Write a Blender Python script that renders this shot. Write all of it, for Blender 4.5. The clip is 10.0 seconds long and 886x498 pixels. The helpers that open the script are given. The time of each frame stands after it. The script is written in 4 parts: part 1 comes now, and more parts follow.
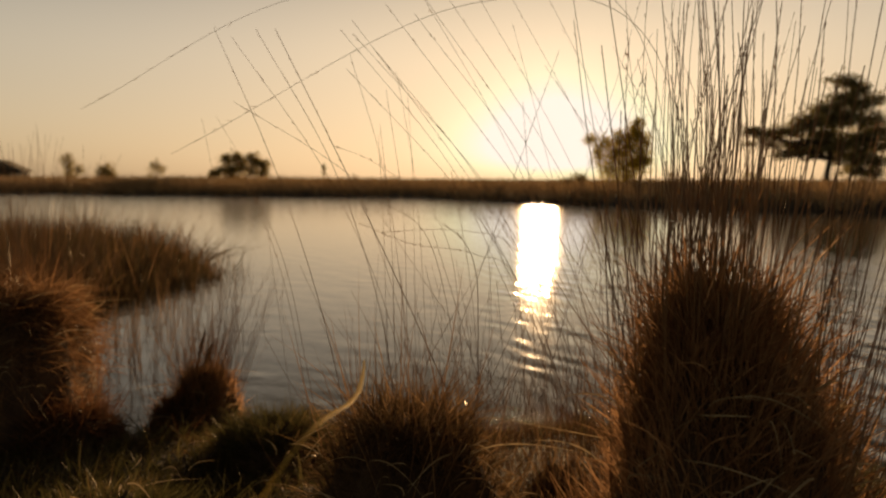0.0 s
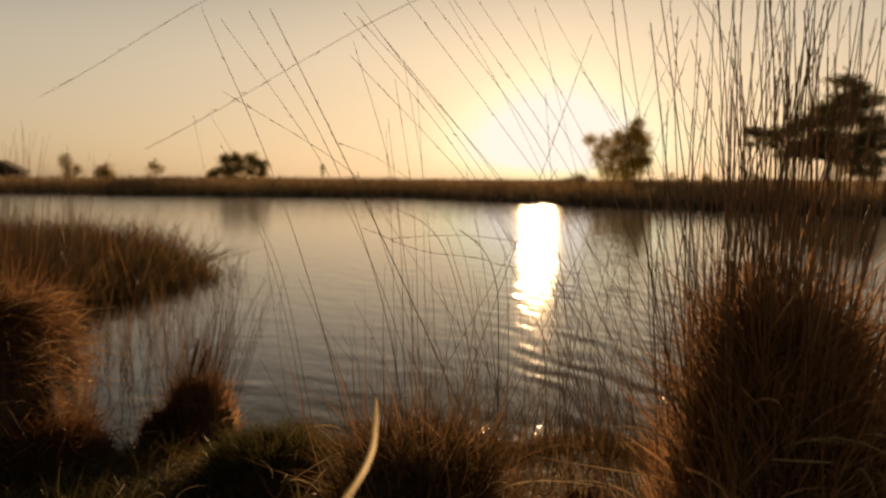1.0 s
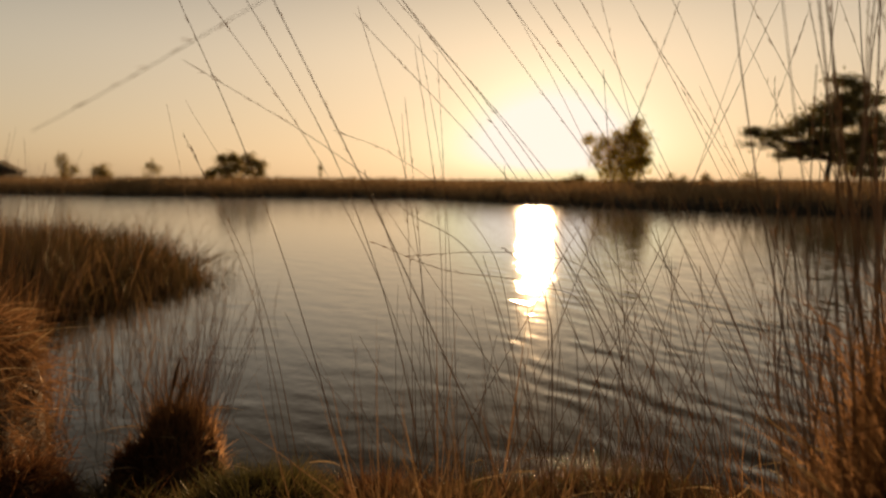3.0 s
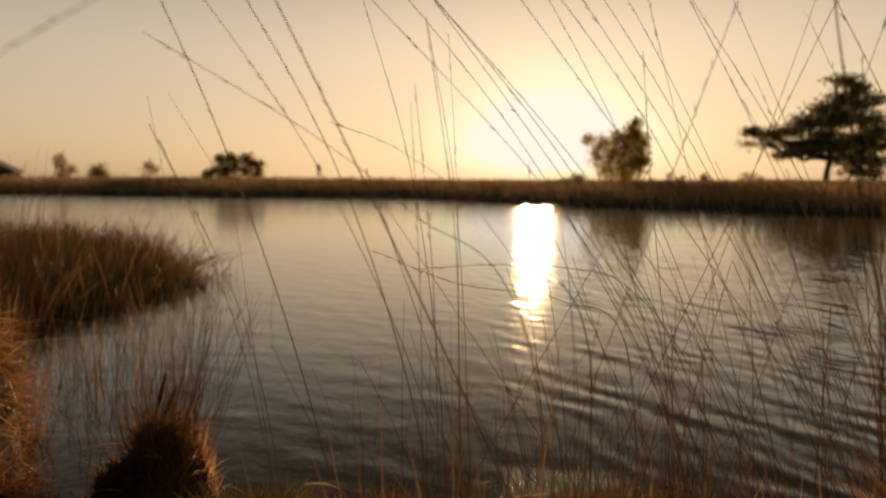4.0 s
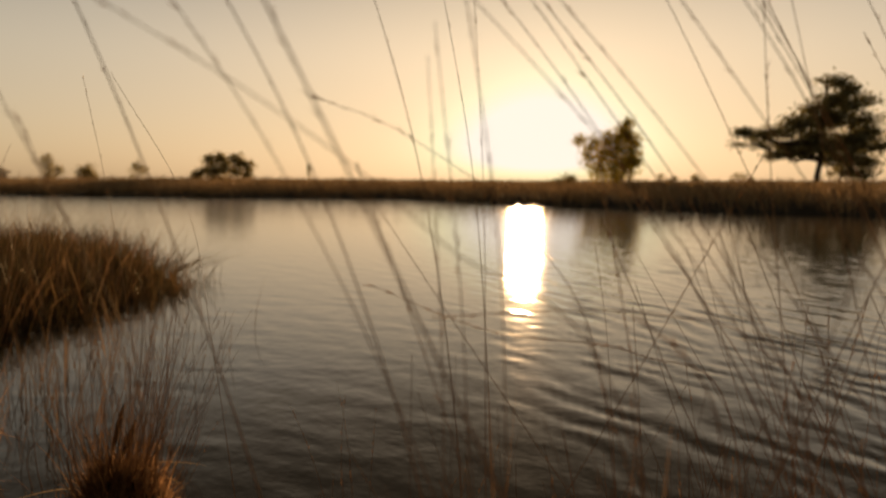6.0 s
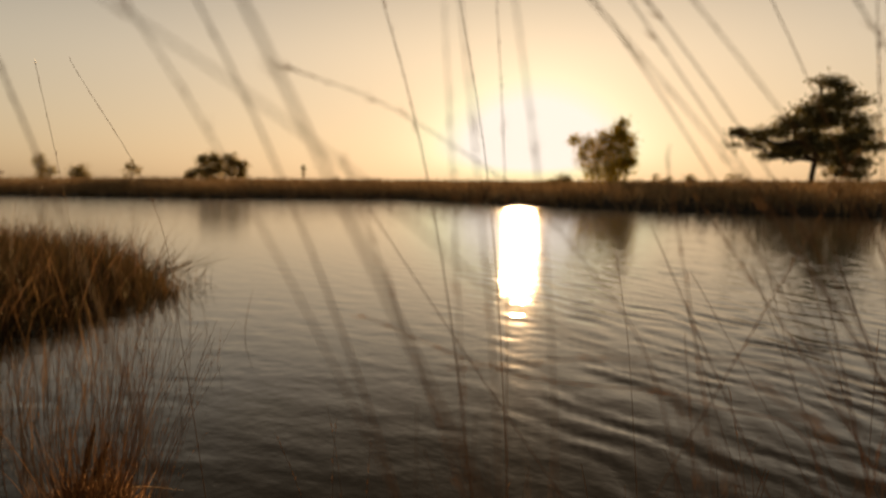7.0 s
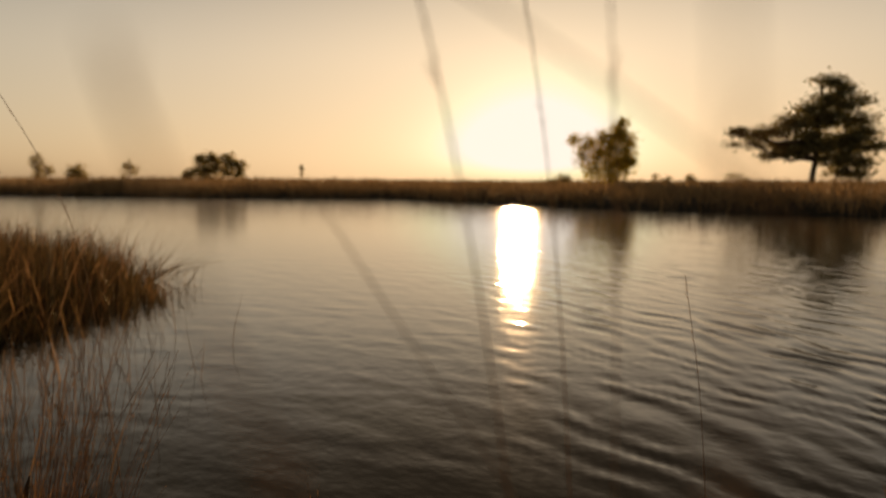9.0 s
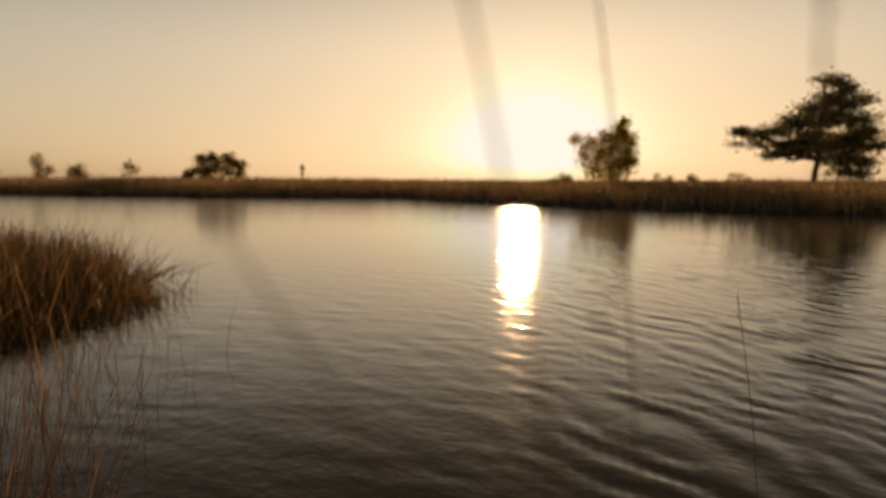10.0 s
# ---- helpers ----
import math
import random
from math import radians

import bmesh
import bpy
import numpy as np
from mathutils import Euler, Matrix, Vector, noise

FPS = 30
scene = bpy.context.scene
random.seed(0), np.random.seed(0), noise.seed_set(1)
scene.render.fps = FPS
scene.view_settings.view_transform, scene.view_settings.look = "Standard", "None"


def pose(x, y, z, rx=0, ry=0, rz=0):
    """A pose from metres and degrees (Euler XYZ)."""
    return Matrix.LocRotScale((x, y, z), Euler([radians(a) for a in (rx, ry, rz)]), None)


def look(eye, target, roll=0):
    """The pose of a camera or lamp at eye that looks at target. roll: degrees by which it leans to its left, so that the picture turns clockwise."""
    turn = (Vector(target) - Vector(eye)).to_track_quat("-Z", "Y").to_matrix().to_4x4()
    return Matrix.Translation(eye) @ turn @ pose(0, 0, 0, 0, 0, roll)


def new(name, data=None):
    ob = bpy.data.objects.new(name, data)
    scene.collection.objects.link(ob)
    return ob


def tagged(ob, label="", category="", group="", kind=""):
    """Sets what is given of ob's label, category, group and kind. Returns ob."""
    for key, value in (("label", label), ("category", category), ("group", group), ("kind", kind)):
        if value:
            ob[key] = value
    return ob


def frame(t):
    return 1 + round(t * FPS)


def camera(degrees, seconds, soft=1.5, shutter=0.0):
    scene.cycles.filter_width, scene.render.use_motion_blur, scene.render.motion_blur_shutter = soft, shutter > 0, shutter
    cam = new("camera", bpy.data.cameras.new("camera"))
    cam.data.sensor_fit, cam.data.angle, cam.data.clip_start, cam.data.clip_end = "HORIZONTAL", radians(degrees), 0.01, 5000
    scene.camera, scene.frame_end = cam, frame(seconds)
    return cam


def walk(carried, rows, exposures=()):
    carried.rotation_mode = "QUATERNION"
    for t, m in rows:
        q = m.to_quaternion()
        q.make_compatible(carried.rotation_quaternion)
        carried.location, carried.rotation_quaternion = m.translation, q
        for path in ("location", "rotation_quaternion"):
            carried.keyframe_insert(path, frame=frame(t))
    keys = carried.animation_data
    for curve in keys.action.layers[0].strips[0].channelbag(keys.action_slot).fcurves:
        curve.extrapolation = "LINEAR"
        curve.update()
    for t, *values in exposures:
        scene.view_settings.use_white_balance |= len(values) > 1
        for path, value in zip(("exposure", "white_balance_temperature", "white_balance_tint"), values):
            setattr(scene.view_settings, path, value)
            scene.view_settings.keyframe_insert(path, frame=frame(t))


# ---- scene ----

# ---- camera and walk ----
cam = camera(64.0, 10.0, soft=2.2)
PATH = [
    (0.0, pose(-0.180, -0.228, 1.055, 84.43, 0, -0.15)),
    (0.5, pose(-0.196, -0.147, 1.055, 84.43, 0, -0.20)),
    (1.0, pose(-0.211, -0.067, 1.055, 84.45, 0, -0.24)),
    (1.5, pose(-0.225, 0.014, 1.055, 84.47, 0, -0.30)),
    (2.0, pose(-0.238, 0.095, 1.055, 84.49, 0, -0.33)),
    (2.5, pose(-0.250, 0.176, 1.055, 84.48, 0, -0.36)),
    (4.0, pose(-0.282, 0.418, 1.055, 84.46, 0, -0.54)),
    (4.5, pose(-0.291, 0.499, 1.055, 84.46, 0, -0.60)),
    (5.0, pose(-0.300, 0.580, 1.055, 84.47, 0, -0.70)),
    (5.5, pose(-0.307, 0.660, 1.055, 84.50, 0, -0.98)),
    (7.0, pose(-0.325, 0.903, 1.055, 84.53, 0, -1.71)),
    (7.5, pose(-0.329, 0.983, 1.055, 84.56, 0, -1.78)),
    (8.0, pose(-0.333, 1.064, 1.055, 84.57, 0, -1.79)),
    (8.5, pose(-0.335, 1.145, 1.055, 84.56, 0, -1.80)),
    (9.0, pose(-0.337, 1.226, 1.055, 84.52, 0, -1.83)),
    (9.5, pose(-0.338, 1.306, 1.055, 84.50, 0, -1.81)),
    (10.0, pose(-0.338, 1.387, 1.055, 84.49, 0, -1.76)),
]
walk(cam, PATH, exposures=[(0.0, 0.1), (10.0, 0.1)])
cam.data.dof.use_dof = True
cam.data.dof.focus_distance = 1.3
cam.data.dof.aperture_fstop = 3.7

# ---- light ----
SUN_EL, SUN_AZ = radians(4.5), radians(7.9)  # azimuth to the right of +y
world = bpy.data.worlds.new("evening_sky")
scene.world = world
world.use_nodes = True
wn = world.node_tree
wn.nodes.clear()
w_out = wn.nodes.new("ShaderNodeOutputWorld")
w_bg = wn.nodes.new("ShaderNodeBackground")
w_sky = wn.nodes.new("ShaderNodeTexSky")
w_sky.sky_type = "NISHITA"
w_sky.sun_disc = False
w_sky.sun_elevation = SUN_EL
w_sky.sun_rotation = SUN_AZ + radians(1.2)
w_sky.altitude = 0
w_sky.air_density = 1.0
w_sky.dust_density = 2.0
w_sky.ozone_density = 1.0
w_sat = wn.nodes.new("ShaderNodeHueSaturation")  # a hazy evening: the sky's colours are paler than in clear air
w_sat.inputs["Saturation"].default_value = 0.86
w_gam = wn.nodes.new("ShaderNodeGamma")
w_gam.inputs["Gamma"].default_value = 0.30
w_bg.inputs["Strength"].default_value = 0.15
wn.links.new(w_sky.outputs[0], w_sat.inputs["Color"])
wn.links.new(w_sat.outputs[0], w_gam.inputs["Color"])
w_halo = wn.nodes.new("ShaderNodeGamma")  # the bright ring round the sun
w_halo.inputs["Gamma"].default_value = 5.0
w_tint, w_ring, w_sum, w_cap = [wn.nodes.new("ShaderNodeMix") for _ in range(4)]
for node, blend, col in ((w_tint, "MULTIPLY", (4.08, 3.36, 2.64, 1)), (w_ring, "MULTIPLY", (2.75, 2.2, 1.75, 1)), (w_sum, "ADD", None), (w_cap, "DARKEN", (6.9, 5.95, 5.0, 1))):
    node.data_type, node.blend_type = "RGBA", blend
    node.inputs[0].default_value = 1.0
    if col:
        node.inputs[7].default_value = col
w_pow, w_add, w_div = [wn.nodes.new("ShaderNodeMath") for _ in range(3)]  # the sky falls off towards the zenith and the east
w_pow.operation, w_add.operation, w_div.operation = "POWER", "ADD", "DIVIDE"
w_pow.inputs[1].default_value, w_add.inputs[1].default_value = 0.84, 1.15
w_fall = wn.nodes.new("ShaderNodeMix")
w_fall.data_type, w_fall.blend_type = "RGBA", "MULTIPLY"
w_fall.inputs[0].default_value = 1.0
wn.links.new(w_sky.outputs[0], w_pow.inputs[0])
wn.links.new(w_sky.outputs[0], w_add.inputs[0])
wn.links.new(w_pow.outputs[0], w_div.inputs[0])
wn.links.new(w_add.outputs[0], w_div.inputs[1])
wn.links.new(w_gam.outputs[0], w_fall.inputs[6])
wn.links.new(w_div.outputs[0], w_fall.inputs[7])
wn.links.new(w_fall.outputs[2], w_tint.inputs[6])
w_bw, w_scale = wn.nodes.new("ShaderNodeRGBToBW"), wn.nodes.new("ShaderNodeMath")
w_scale.operation = "MULTIPLY"
w_scale.inputs[1].default_value = 0.0298
wn.links.new(w_sky.outputs[0], w_bw.inputs[0])
wn.links.new(w_bw.outputs[0], w_scale.inputs[0])
wn.links.new(w_scale.outputs[0], w_halo.inputs["Color"])
wn.links.new(w_halo.outputs[0], w_ring.inputs[6])
wn.links.new(w_tint.outputs[2], w_sum.inputs[6])
wn.links.new(w_ring.outputs[2], w_sum.inputs[7])
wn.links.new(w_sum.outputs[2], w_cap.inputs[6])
w_at, w_sep, w_up, w_deep = [wn.nodes.new("ShaderNode" + k) for k in ("TexCoord", "SeparateXYZ", "MapRange", "Mix")]  # the evening sky deepens towards the zenith
w_up.interpolation_type = "SMOOTHSTEP"
for key, value in (("From Min", 0.15), ("From Max", 0.45), ("To Min", 1.0), ("To Max", 0.19)):
    w_up.inputs[key].default_value = value
w_hue = wn.nodes.new("ShaderNodeValToRGB")  # orange haze low down, beige above
w_hue.color_ramp.elements[0].position, w_hue.color_ramp.elements[0].color = 0.0, (1.0, 0.80, 0.58, 1)
w_hue.color_ramp.elements[1].position, w_hue.color_ramp.elements[1].color = 0.26, (0.955, 0.845, 0.705, 1)
w_top = w_hue.color_ramp.elements.new(0.5)
w_top.color = (1.0, 0.75, 0.51, 1)
w_gain = wn.nodes.new("ShaderNodeMix")
w_gain.data_type, w_gain.blend_type = "RGBA", "MULTIPLY"
w_gain.inputs[0].default_value = 1.0
w_gain.inputs[7].default_value = (4.06, 4.02, 3.96, 1)
wn.links.new(w_sep.outputs["Z"], w_hue.inputs["Fac"])
wn.links.new(w_hue.outputs[0], w_gain.inputs[6])
wn.links.new(w_gain.outputs[2], w_tint.inputs[7])
w_deep.data_type, w_deep.blend_type = "RGBA", "MULTIPLY"
w_deep.inputs[0].default_value = 1.0
wn.links.new(w_at.outputs["Generated"], w_sep.inputs[0])
wn.links.new(w_sep.outputs["Z"], w_up.inputs["Value"])
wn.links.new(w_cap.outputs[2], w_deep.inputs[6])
wn.links.new(w_up.outputs["Result"], w_deep.inputs[7])
wn.links.new(w_deep.outputs[2], w_bg.inputs["Color"])
wn.links.new(w_bg.outputs[0], w_out.inputs["Surface"])

sun_dir = Vector((math.sin(SUN_AZ) * math.cos(SUN_EL), math.cos(SUN_AZ) * math.cos(SUN_EL), math.sin(SUN_EL)))
sun = new("sun", bpy.data.lights.new("sun", "SUN"))
sun.data.energy = 5.0
sun.data.angle = radians(2.4)
sun.data.color = (1.0, 0.60, 0.28)
sun.matrix_world = look(sun_dir * 50, (0, 0, 0))

# ---- materials ----


def mat(name):
    m = bpy.data.materials.new(name)
    m.use_nodes = True
    m.node_tree.nodes.clear()
    return m, m.node_tree.nodes, m.node_tree.links


def ramp(nodes, stops):
    r = nodes.new("ShaderNodeValToRGB")
    while len(r.color_ramp.elements) < len(stops):
        r.color_ramp.elements.new(0.5)
    for e, (p, c) in zip(r.color_ramp.elements, stops):
        e.position, e.color = p, (*c, 1)
    return r


def grass_material(name, stops, translucent=0.45, gloss=0.03, scale=3.0):
    """Blade material: hue differs from blade to blade and in patches; light passes through."""
    m, n, l = mat(name)
    geo = n.new("ShaderNodeNewGeometry")
    tex = n.new("ShaderNodeTexNoise")
    tex.inputs["Scale"].default_value = scale
    tex.inputs["Detail"].default_value = 3
    l.new(geo.outputs["Position"], tex.inputs["Vector"])
    mix = n.new("ShaderNodeMath")
    mix.operation = "MULTIPLY_ADD"
    mix.inputs[1].default_value = 0.55
    l.new(geo.outputs["Random Per Island"], mix.inputs[0])
    sc = n.new("ShaderNodeMath")
    sc.operation = "MULTIPLY_ADD"
    sc.inputs[1].default_value, sc.inputs[2].default_value = 1.2, -0.35
    l.new(tex.outputs["Fac"], sc.inputs[0])
    l.new(sc.outputs[0], mix.inputs[2])
    r = ramp(n, stops)
    l.new(mix.outputs[0], r.inputs["Fac"])
    d, t, g = n.new("ShaderNodeBsdfDiffuse"), n.new("ShaderNodeBsdfTranslucent"), n.new("ShaderNodeBsdfGlossy")
    g.inputs["Roughness"].default_value = 0.35
    g.inputs["Color"].default_value = (0.8, 0.75, 0.65, 1)
    l.new(r.outputs[0], d.inputs["Color"])
    l.new(r.outputs[0], t.inputs["Color"])
    m1, m2, out = n.new("ShaderNodeMixShader"), n.new("ShaderNodeMixShader"), n.new("ShaderNodeOutputMaterial")
    m1.inputs[0].default_value, m2.inputs[0].default_value = translucent, gloss
    l.new(d.outputs[0], m1.inputs[1])
    l.new(t.outputs[0], m1.inputs[2])
    l.new(m1.outputs[0], m2.inputs[1])
    l.new(g.outputs[0], m2.inputs[2])
    l.new(m2.outputs[0], out.inputs["Surface"])
    return m


def rough_material(name, stops, scale, bump=0.4, roughness=0.9, detail=8):
    m, n, l = mat(name)
    geo = n.new("ShaderNodeNewGeometry")
    tex, fine = n.new("ShaderNodeTexNoise"), n.new("ShaderNodeTexNoise")
    tex.inputs["Scale"].default_value, tex.inputs["Detail"].default_value = scale, detail
    fine.inputs["Scale"].default_value, fine.inputs["Detail"].default_value = scale * 9, 4
    l.new(geo.outputs["Position"], tex.inputs["Vector"])
    l.new(geo.outputs["Position"], fine.inputs["Vector"])
    r = ramp(n, stops)
    l.new(tex.outputs["Fac"], r.inputs["Fac"])
    p, b, out = n.new("ShaderNodeBsdfPrincipled"), n.new("ShaderNodeBump"), n.new("ShaderNodeOutputMaterial")
    b.inputs["Strength"].default_value, b.inputs["Distance"].default_value = bump, 0.3 / scale
    l.new(fine.outputs["Fac"], b.inputs["Height"])
    l.new(r.outputs[0], p.inputs["Base Color"])
    p.inputs["Roughness"].default_value = roughness
    l.new(b.outputs[0], p.inputs["Normal"])
    l.new(p.outputs[0], out.inputs["Surface"])
    return m


STRAW = grass_material("dead_moor_grass", [(0.0, (0.0605, 0.033, 0.0165)), (0.4, (0.143, 0.0726, 0.033)), (0.7, (0.264, 0.143, 0.0638)), (1.0, (0.55, 0.341, 0.171))], 0.55)
RUST = grass_material("rusty_moor_grass", [(0.0, (0.0298, 0.0153, 0.0085)), (0.45, (0.0723, 0.034, 0.0161)), (0.8, (0.162, 0.0748, 0.0323)), (1.0, (0.391, 0.212, 0.102))], 0.55)
STALK = grass_material("dry_stalk", [(0.0, (0.11, 0.057, 0.027)), (0.5, (0.22, 0.12, 0.055)), (1.0, (0.38, 0.23, 0.115))], 0.3, 0.05)
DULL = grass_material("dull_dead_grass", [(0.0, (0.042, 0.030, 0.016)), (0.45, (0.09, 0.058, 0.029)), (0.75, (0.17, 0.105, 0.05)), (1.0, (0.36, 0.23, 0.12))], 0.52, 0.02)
BROWN = grass_material("brown_moor_grass", [(0.0, (0.125, 0.075, 0.042)), (0.4, (0.26, 0.15, 0.077)), (0.75, (0.46, 0.27, 0.14)), (1.0, (0.72, 0.50, 0.28))], 0.72, 0.02)
WARM = grass_material("warm_moor_grass", [(0.0, (0.06, 0.033, 0.017)), (0.45, (0.145, 0.077, 0.036)), (0.75, (0.29, 0.16, 0.077)), (1.0, (0.56, 0.35, 0.19))], 0.58, 0.03)
GREEN = grass_material("short_bank_grass", [(0.0, (0.036, 0.036, 0.015)), (0.5, (0.074, 0.068, 0.025)), (0.8, (0.135, 0.105, 0.04)), (1.0, (0.24, 0.15, 0.06))], 0.55)
SEDGE = grass_material("sedge", [(0.0, (0.027, 0.024, 0.012)), (0.45, (0.064, 0.049, 0.021)), (0.75, (0.145, 0.092, 0.038)), (1.0, (0.30, 0.19, 0.08))], 0.42)
HEATH = grass_material("heath_grass", [(0.0, (0.11, 0.0725, 0.0371)), (0.45, (0.25, 0.168, 0.088)), (0.8, (0.41, 0.27, 0.135)), (1.0, (0.58, 0.38, 0.19))], 0.32, 0.03, 0.6)
LEAF = grass_material("young_leaf", [(0.0, (0.143, 0.111, 0.0338)), (0.5, (0.26, 0.202, 0.0585)), (1.0, (0.442, 0.325, 0.104))], 0.6, 0.06, 0.8)
GOLD = grass_material("thin_golden_leaf", [(0.0, (0.26, 0.20, 0.03)), (0.5, (0.42, 0.33, 0.05)), (1.0, (0.58, 0.45, 0.08))], 0.75, 0.015, 0.8)
NEEDLE = grass_material("pine_needle", [(0.0, (0.09, 0.085, 0.036)), (0.5, (0.17, 0.15, 0.056)), (1.0, (0.27, 0.22, 0.08))], 0.5, 0.06, 0.8)
YELLOW = grass_material("yellow_blade", [(0.0, (0.60, 0.40, 0.085)), (1.0, (0.72, 0.51, 0.13))], 0.6, 0.015)
PALE = grass_material("pale_dead_leaf", [(0.0, (0.28, 0.19, 0.09)), (1.0, (0.55, 0.43, 0.26))], 0.35, 0.06)
SOIL = rough_material("peat_soil", [(0.25, (0.008, 0.006, 0.004)), (0.5, (0.02, 0.014, 0.008)), (0.75, (0.045, 0.03, 0.015))], 4.0, 0.7)
MOUND = rough_material("matted_thatch", [(0.25, (0.035, 0.021, 0.012)), (0.5, (0.08, 0.047, 0.025)), (0.8, (0.16, 0.095, 0.048))], 14.0, 0.9)
BARK = rough_material("dark_bark", [(0.3, (0.03, 0.022, 0.016)), (0.7, (0.09, 0.065, 0.045))], 6.0, 0.8)

# water: dark, with wind ripples finer than the mesh
WATER, n, l = mat("pond_water")
geo = n.new("ShaderNodeNewGeometry")
mp = n.new("ShaderNodeMapping")
mq = n.new("ShaderNodeMapping")
mq.inputs["Rotation"].default_value = (0, 0, radians(-38))
mp.inputs["Scale"].default_value = (1.5, 1.0, 1.0)
l.new(geo.outputs["Position"], mq.inputs["Vector"])
l.new(mq.outputs[0], mp.inputs["Vector"])
t1, t2 = n.new("ShaderNodeTexNoise"), n.new("ShaderNodeTexNoise")
t1.inputs["Scale"].default_value, t1.inputs["Detail"].default_value = 2.2, 2.5
t2.inputs["Scale"].default_value, t2.inputs["Detail"].default_value = 11.0, 2.0
l.new(mp.outputs[0], t1.inputs["Vector"])
l.new(mp.outputs[0], t2.inputs["Vector"])
b1, b2 = n.new("ShaderNodeBump"), n.new("ShaderNodeBump")
b1.inputs["Strength"].default_value, b1.inputs["Distance"].default_value = 1.0, 0.0036
b2.inputs["Strength"].default_value, b2.inputs["Distance"].default_value = 1.0, 0.0016
l.new(t1.outputs["Fac"], b1.inputs["Height"])
l.new(t2.outputs["Fac"], b2.inputs["Height"])
l.new(b1.outputs[0], b2.inputs["Normal"])
p = n.new("ShaderNodeBsdfPrincipled")
p.inputs["Base Color"].default_value = (0.023, 0.021, 0.013, 1)
sep, rise = n.new("ShaderNodeSeparateXYZ"), n.new("ShaderNodeMapRange")
l.new(geo.outputs["Position"], sep.inputs[0])
l.new(sep.outputs["Y"], rise.inputs["Value"])
for key, value in (("From Min", 6.0), ("From Max", 30.0), ("To Min", 0.055), ("To Max", 0.12)):  # ruffled by wind away from the sheltered bank
    rise.inputs[key].default_value = value
l.new(rise.outputs["Result"], p.inputs["Roughness"])
p.inputs["IOR"].default_value = 1.56
p.distribution = "MULTI_GGX"
l.new(b2.outputs[0], p.inputs["Normal"])
out = n.new("ShaderNodeOutputMaterial")
l.new(p.outputs[0], out.inputs["Surface"])

# ---- shape helpers ----
rng = np.random.default_rng(7)


def mesh_from(name, verts, faces, material, smooth=True):
    me = bpy.data.meshes.new(name)
    me.from_pydata([tuple(v) for v in np.asarray(verts).tolist()], [], faces)
    me.materials.append(material)
    me.polygons.foreach_set("use_smooth", [smooth] * len(me.polygons))
    me.update()
    return me


def thing(name, at, label, category, group="", kind=""):
    ob = new(name)
    ob.location = at
    return tagged(ob, label, category, group, kind)


def part(name, data, parent, label="", kind=""):
    """Links mesh data, given in the parent's own space, as one part."""
    ob = new(name, data)
    ob.parent = parent
    return tagged(ob, label, "", "", kind)


def grid_mesh(name, xs, ys, zs, material):
    nx, ny = len(xs), len(ys)
    gx, gy = np.meshgrid(xs, ys)
    v = np.stack([gx, gy, zs], -1).reshape(-1, 3)
    i = np.arange(nx * ny).reshape(ny, nx)
    f = np.stack([i[:-1, :-1], i[:-1, 1:], i[1:, 1:], i[1:, :-1]], -1).reshape(-1, 4)
    return mesh_from(name, v, f.tolist(), material)


def unit(a):
    return a / np.maximum(np.linalg.norm(a, axis=-1, keepdims=True), 1e-9)


def ribbons(name, base, way, length, width, droop, material, segs=4, facing=None, wide=0.35):
    """Many tapered, bending blades in one mesh. base, way: N x 3; droop: N x 3, how far the tip is bent away."""
    n = len(base)
    way = unit(way)
    side = unit(np.cross(way, rng.normal(size=(n, 3)) * (1, 1, 0.3))) if facing is None else facing
    s = np.linspace(0, 1, segs + 1)
    mid = base[:, None] + length[:, None, None] * (way[:, None] * s[None, :, None] + droop[:, None] * (s**2)[None, :, None])
    w = width[:, None] * np.where(s < wide, 0.75 + 0.25 * s / wide, ((1 - s) / (1 - wide)) ** 0.8)[None]
    a = mid[:, :-1] - side[:, None] * w[:, :-1, None] / 2
    b = mid[:, :-1] + side[:, None] * w[:, :-1, None] / 2
    v = np.concatenate([a, b, mid[:, -1:]], 1)
    k = 2 * segs + 1
    off = (np.arange(n) * k)[:, None]
    faces = []
    for j in range(segs - 1):
        faces += (off + np.array([j, segs + j, segs + j + 1, j + 1])).tolist()
    faces += (off + np.array([segs - 1, 2 * segs - 1, 2 * segs])).tolist()
    return mesh_from(name, v.reshape(-1, 3), faces, material, False)


def stems(name, base, tip, sag, radius, material, segs=6):
    """Thin three-sided stalks from base to tip, bowed by sag, with small spikelets along the upper part."""
    n = len(base)
    s = np.linspace(0, 1, segs + 1)
    mid = base[:, None] + (tip - base)[:, None] * s[None, :, None] + sag[:, None] * (4 * s * (1 - s))[None, :, None]
    along = unit(tip - base)
    e1 = unit(np.cross(along, np.array([0.3, 1.0, 0.2])))
    e2 = np.cross(along, e1)
    r = radius[:, None] * (1 - 0.6 * s)[None]
    ring = [mid + r[..., None] * (math.cos(a) * e1 + math.sin(a) * e2)[:, None] for a in (0.0, 2.094, 4.189)]
    v = np.stack(ring, 2).reshape(n, -1, 3)
    k = 3 * (segs + 1)
    off = (np.arange(n) * k)[:, None]
    faces = []
    for j in range(segs):
        for c in range(3):
            d = (c + 1) % 3
            faces += (off + np.array([3 * j + c, 3 * j + d, 3 * j + 3 + d, 3 * j + 3 + c])).tolist()
    return mesh_from(name, v.reshape(-1, 3), faces, material, False)


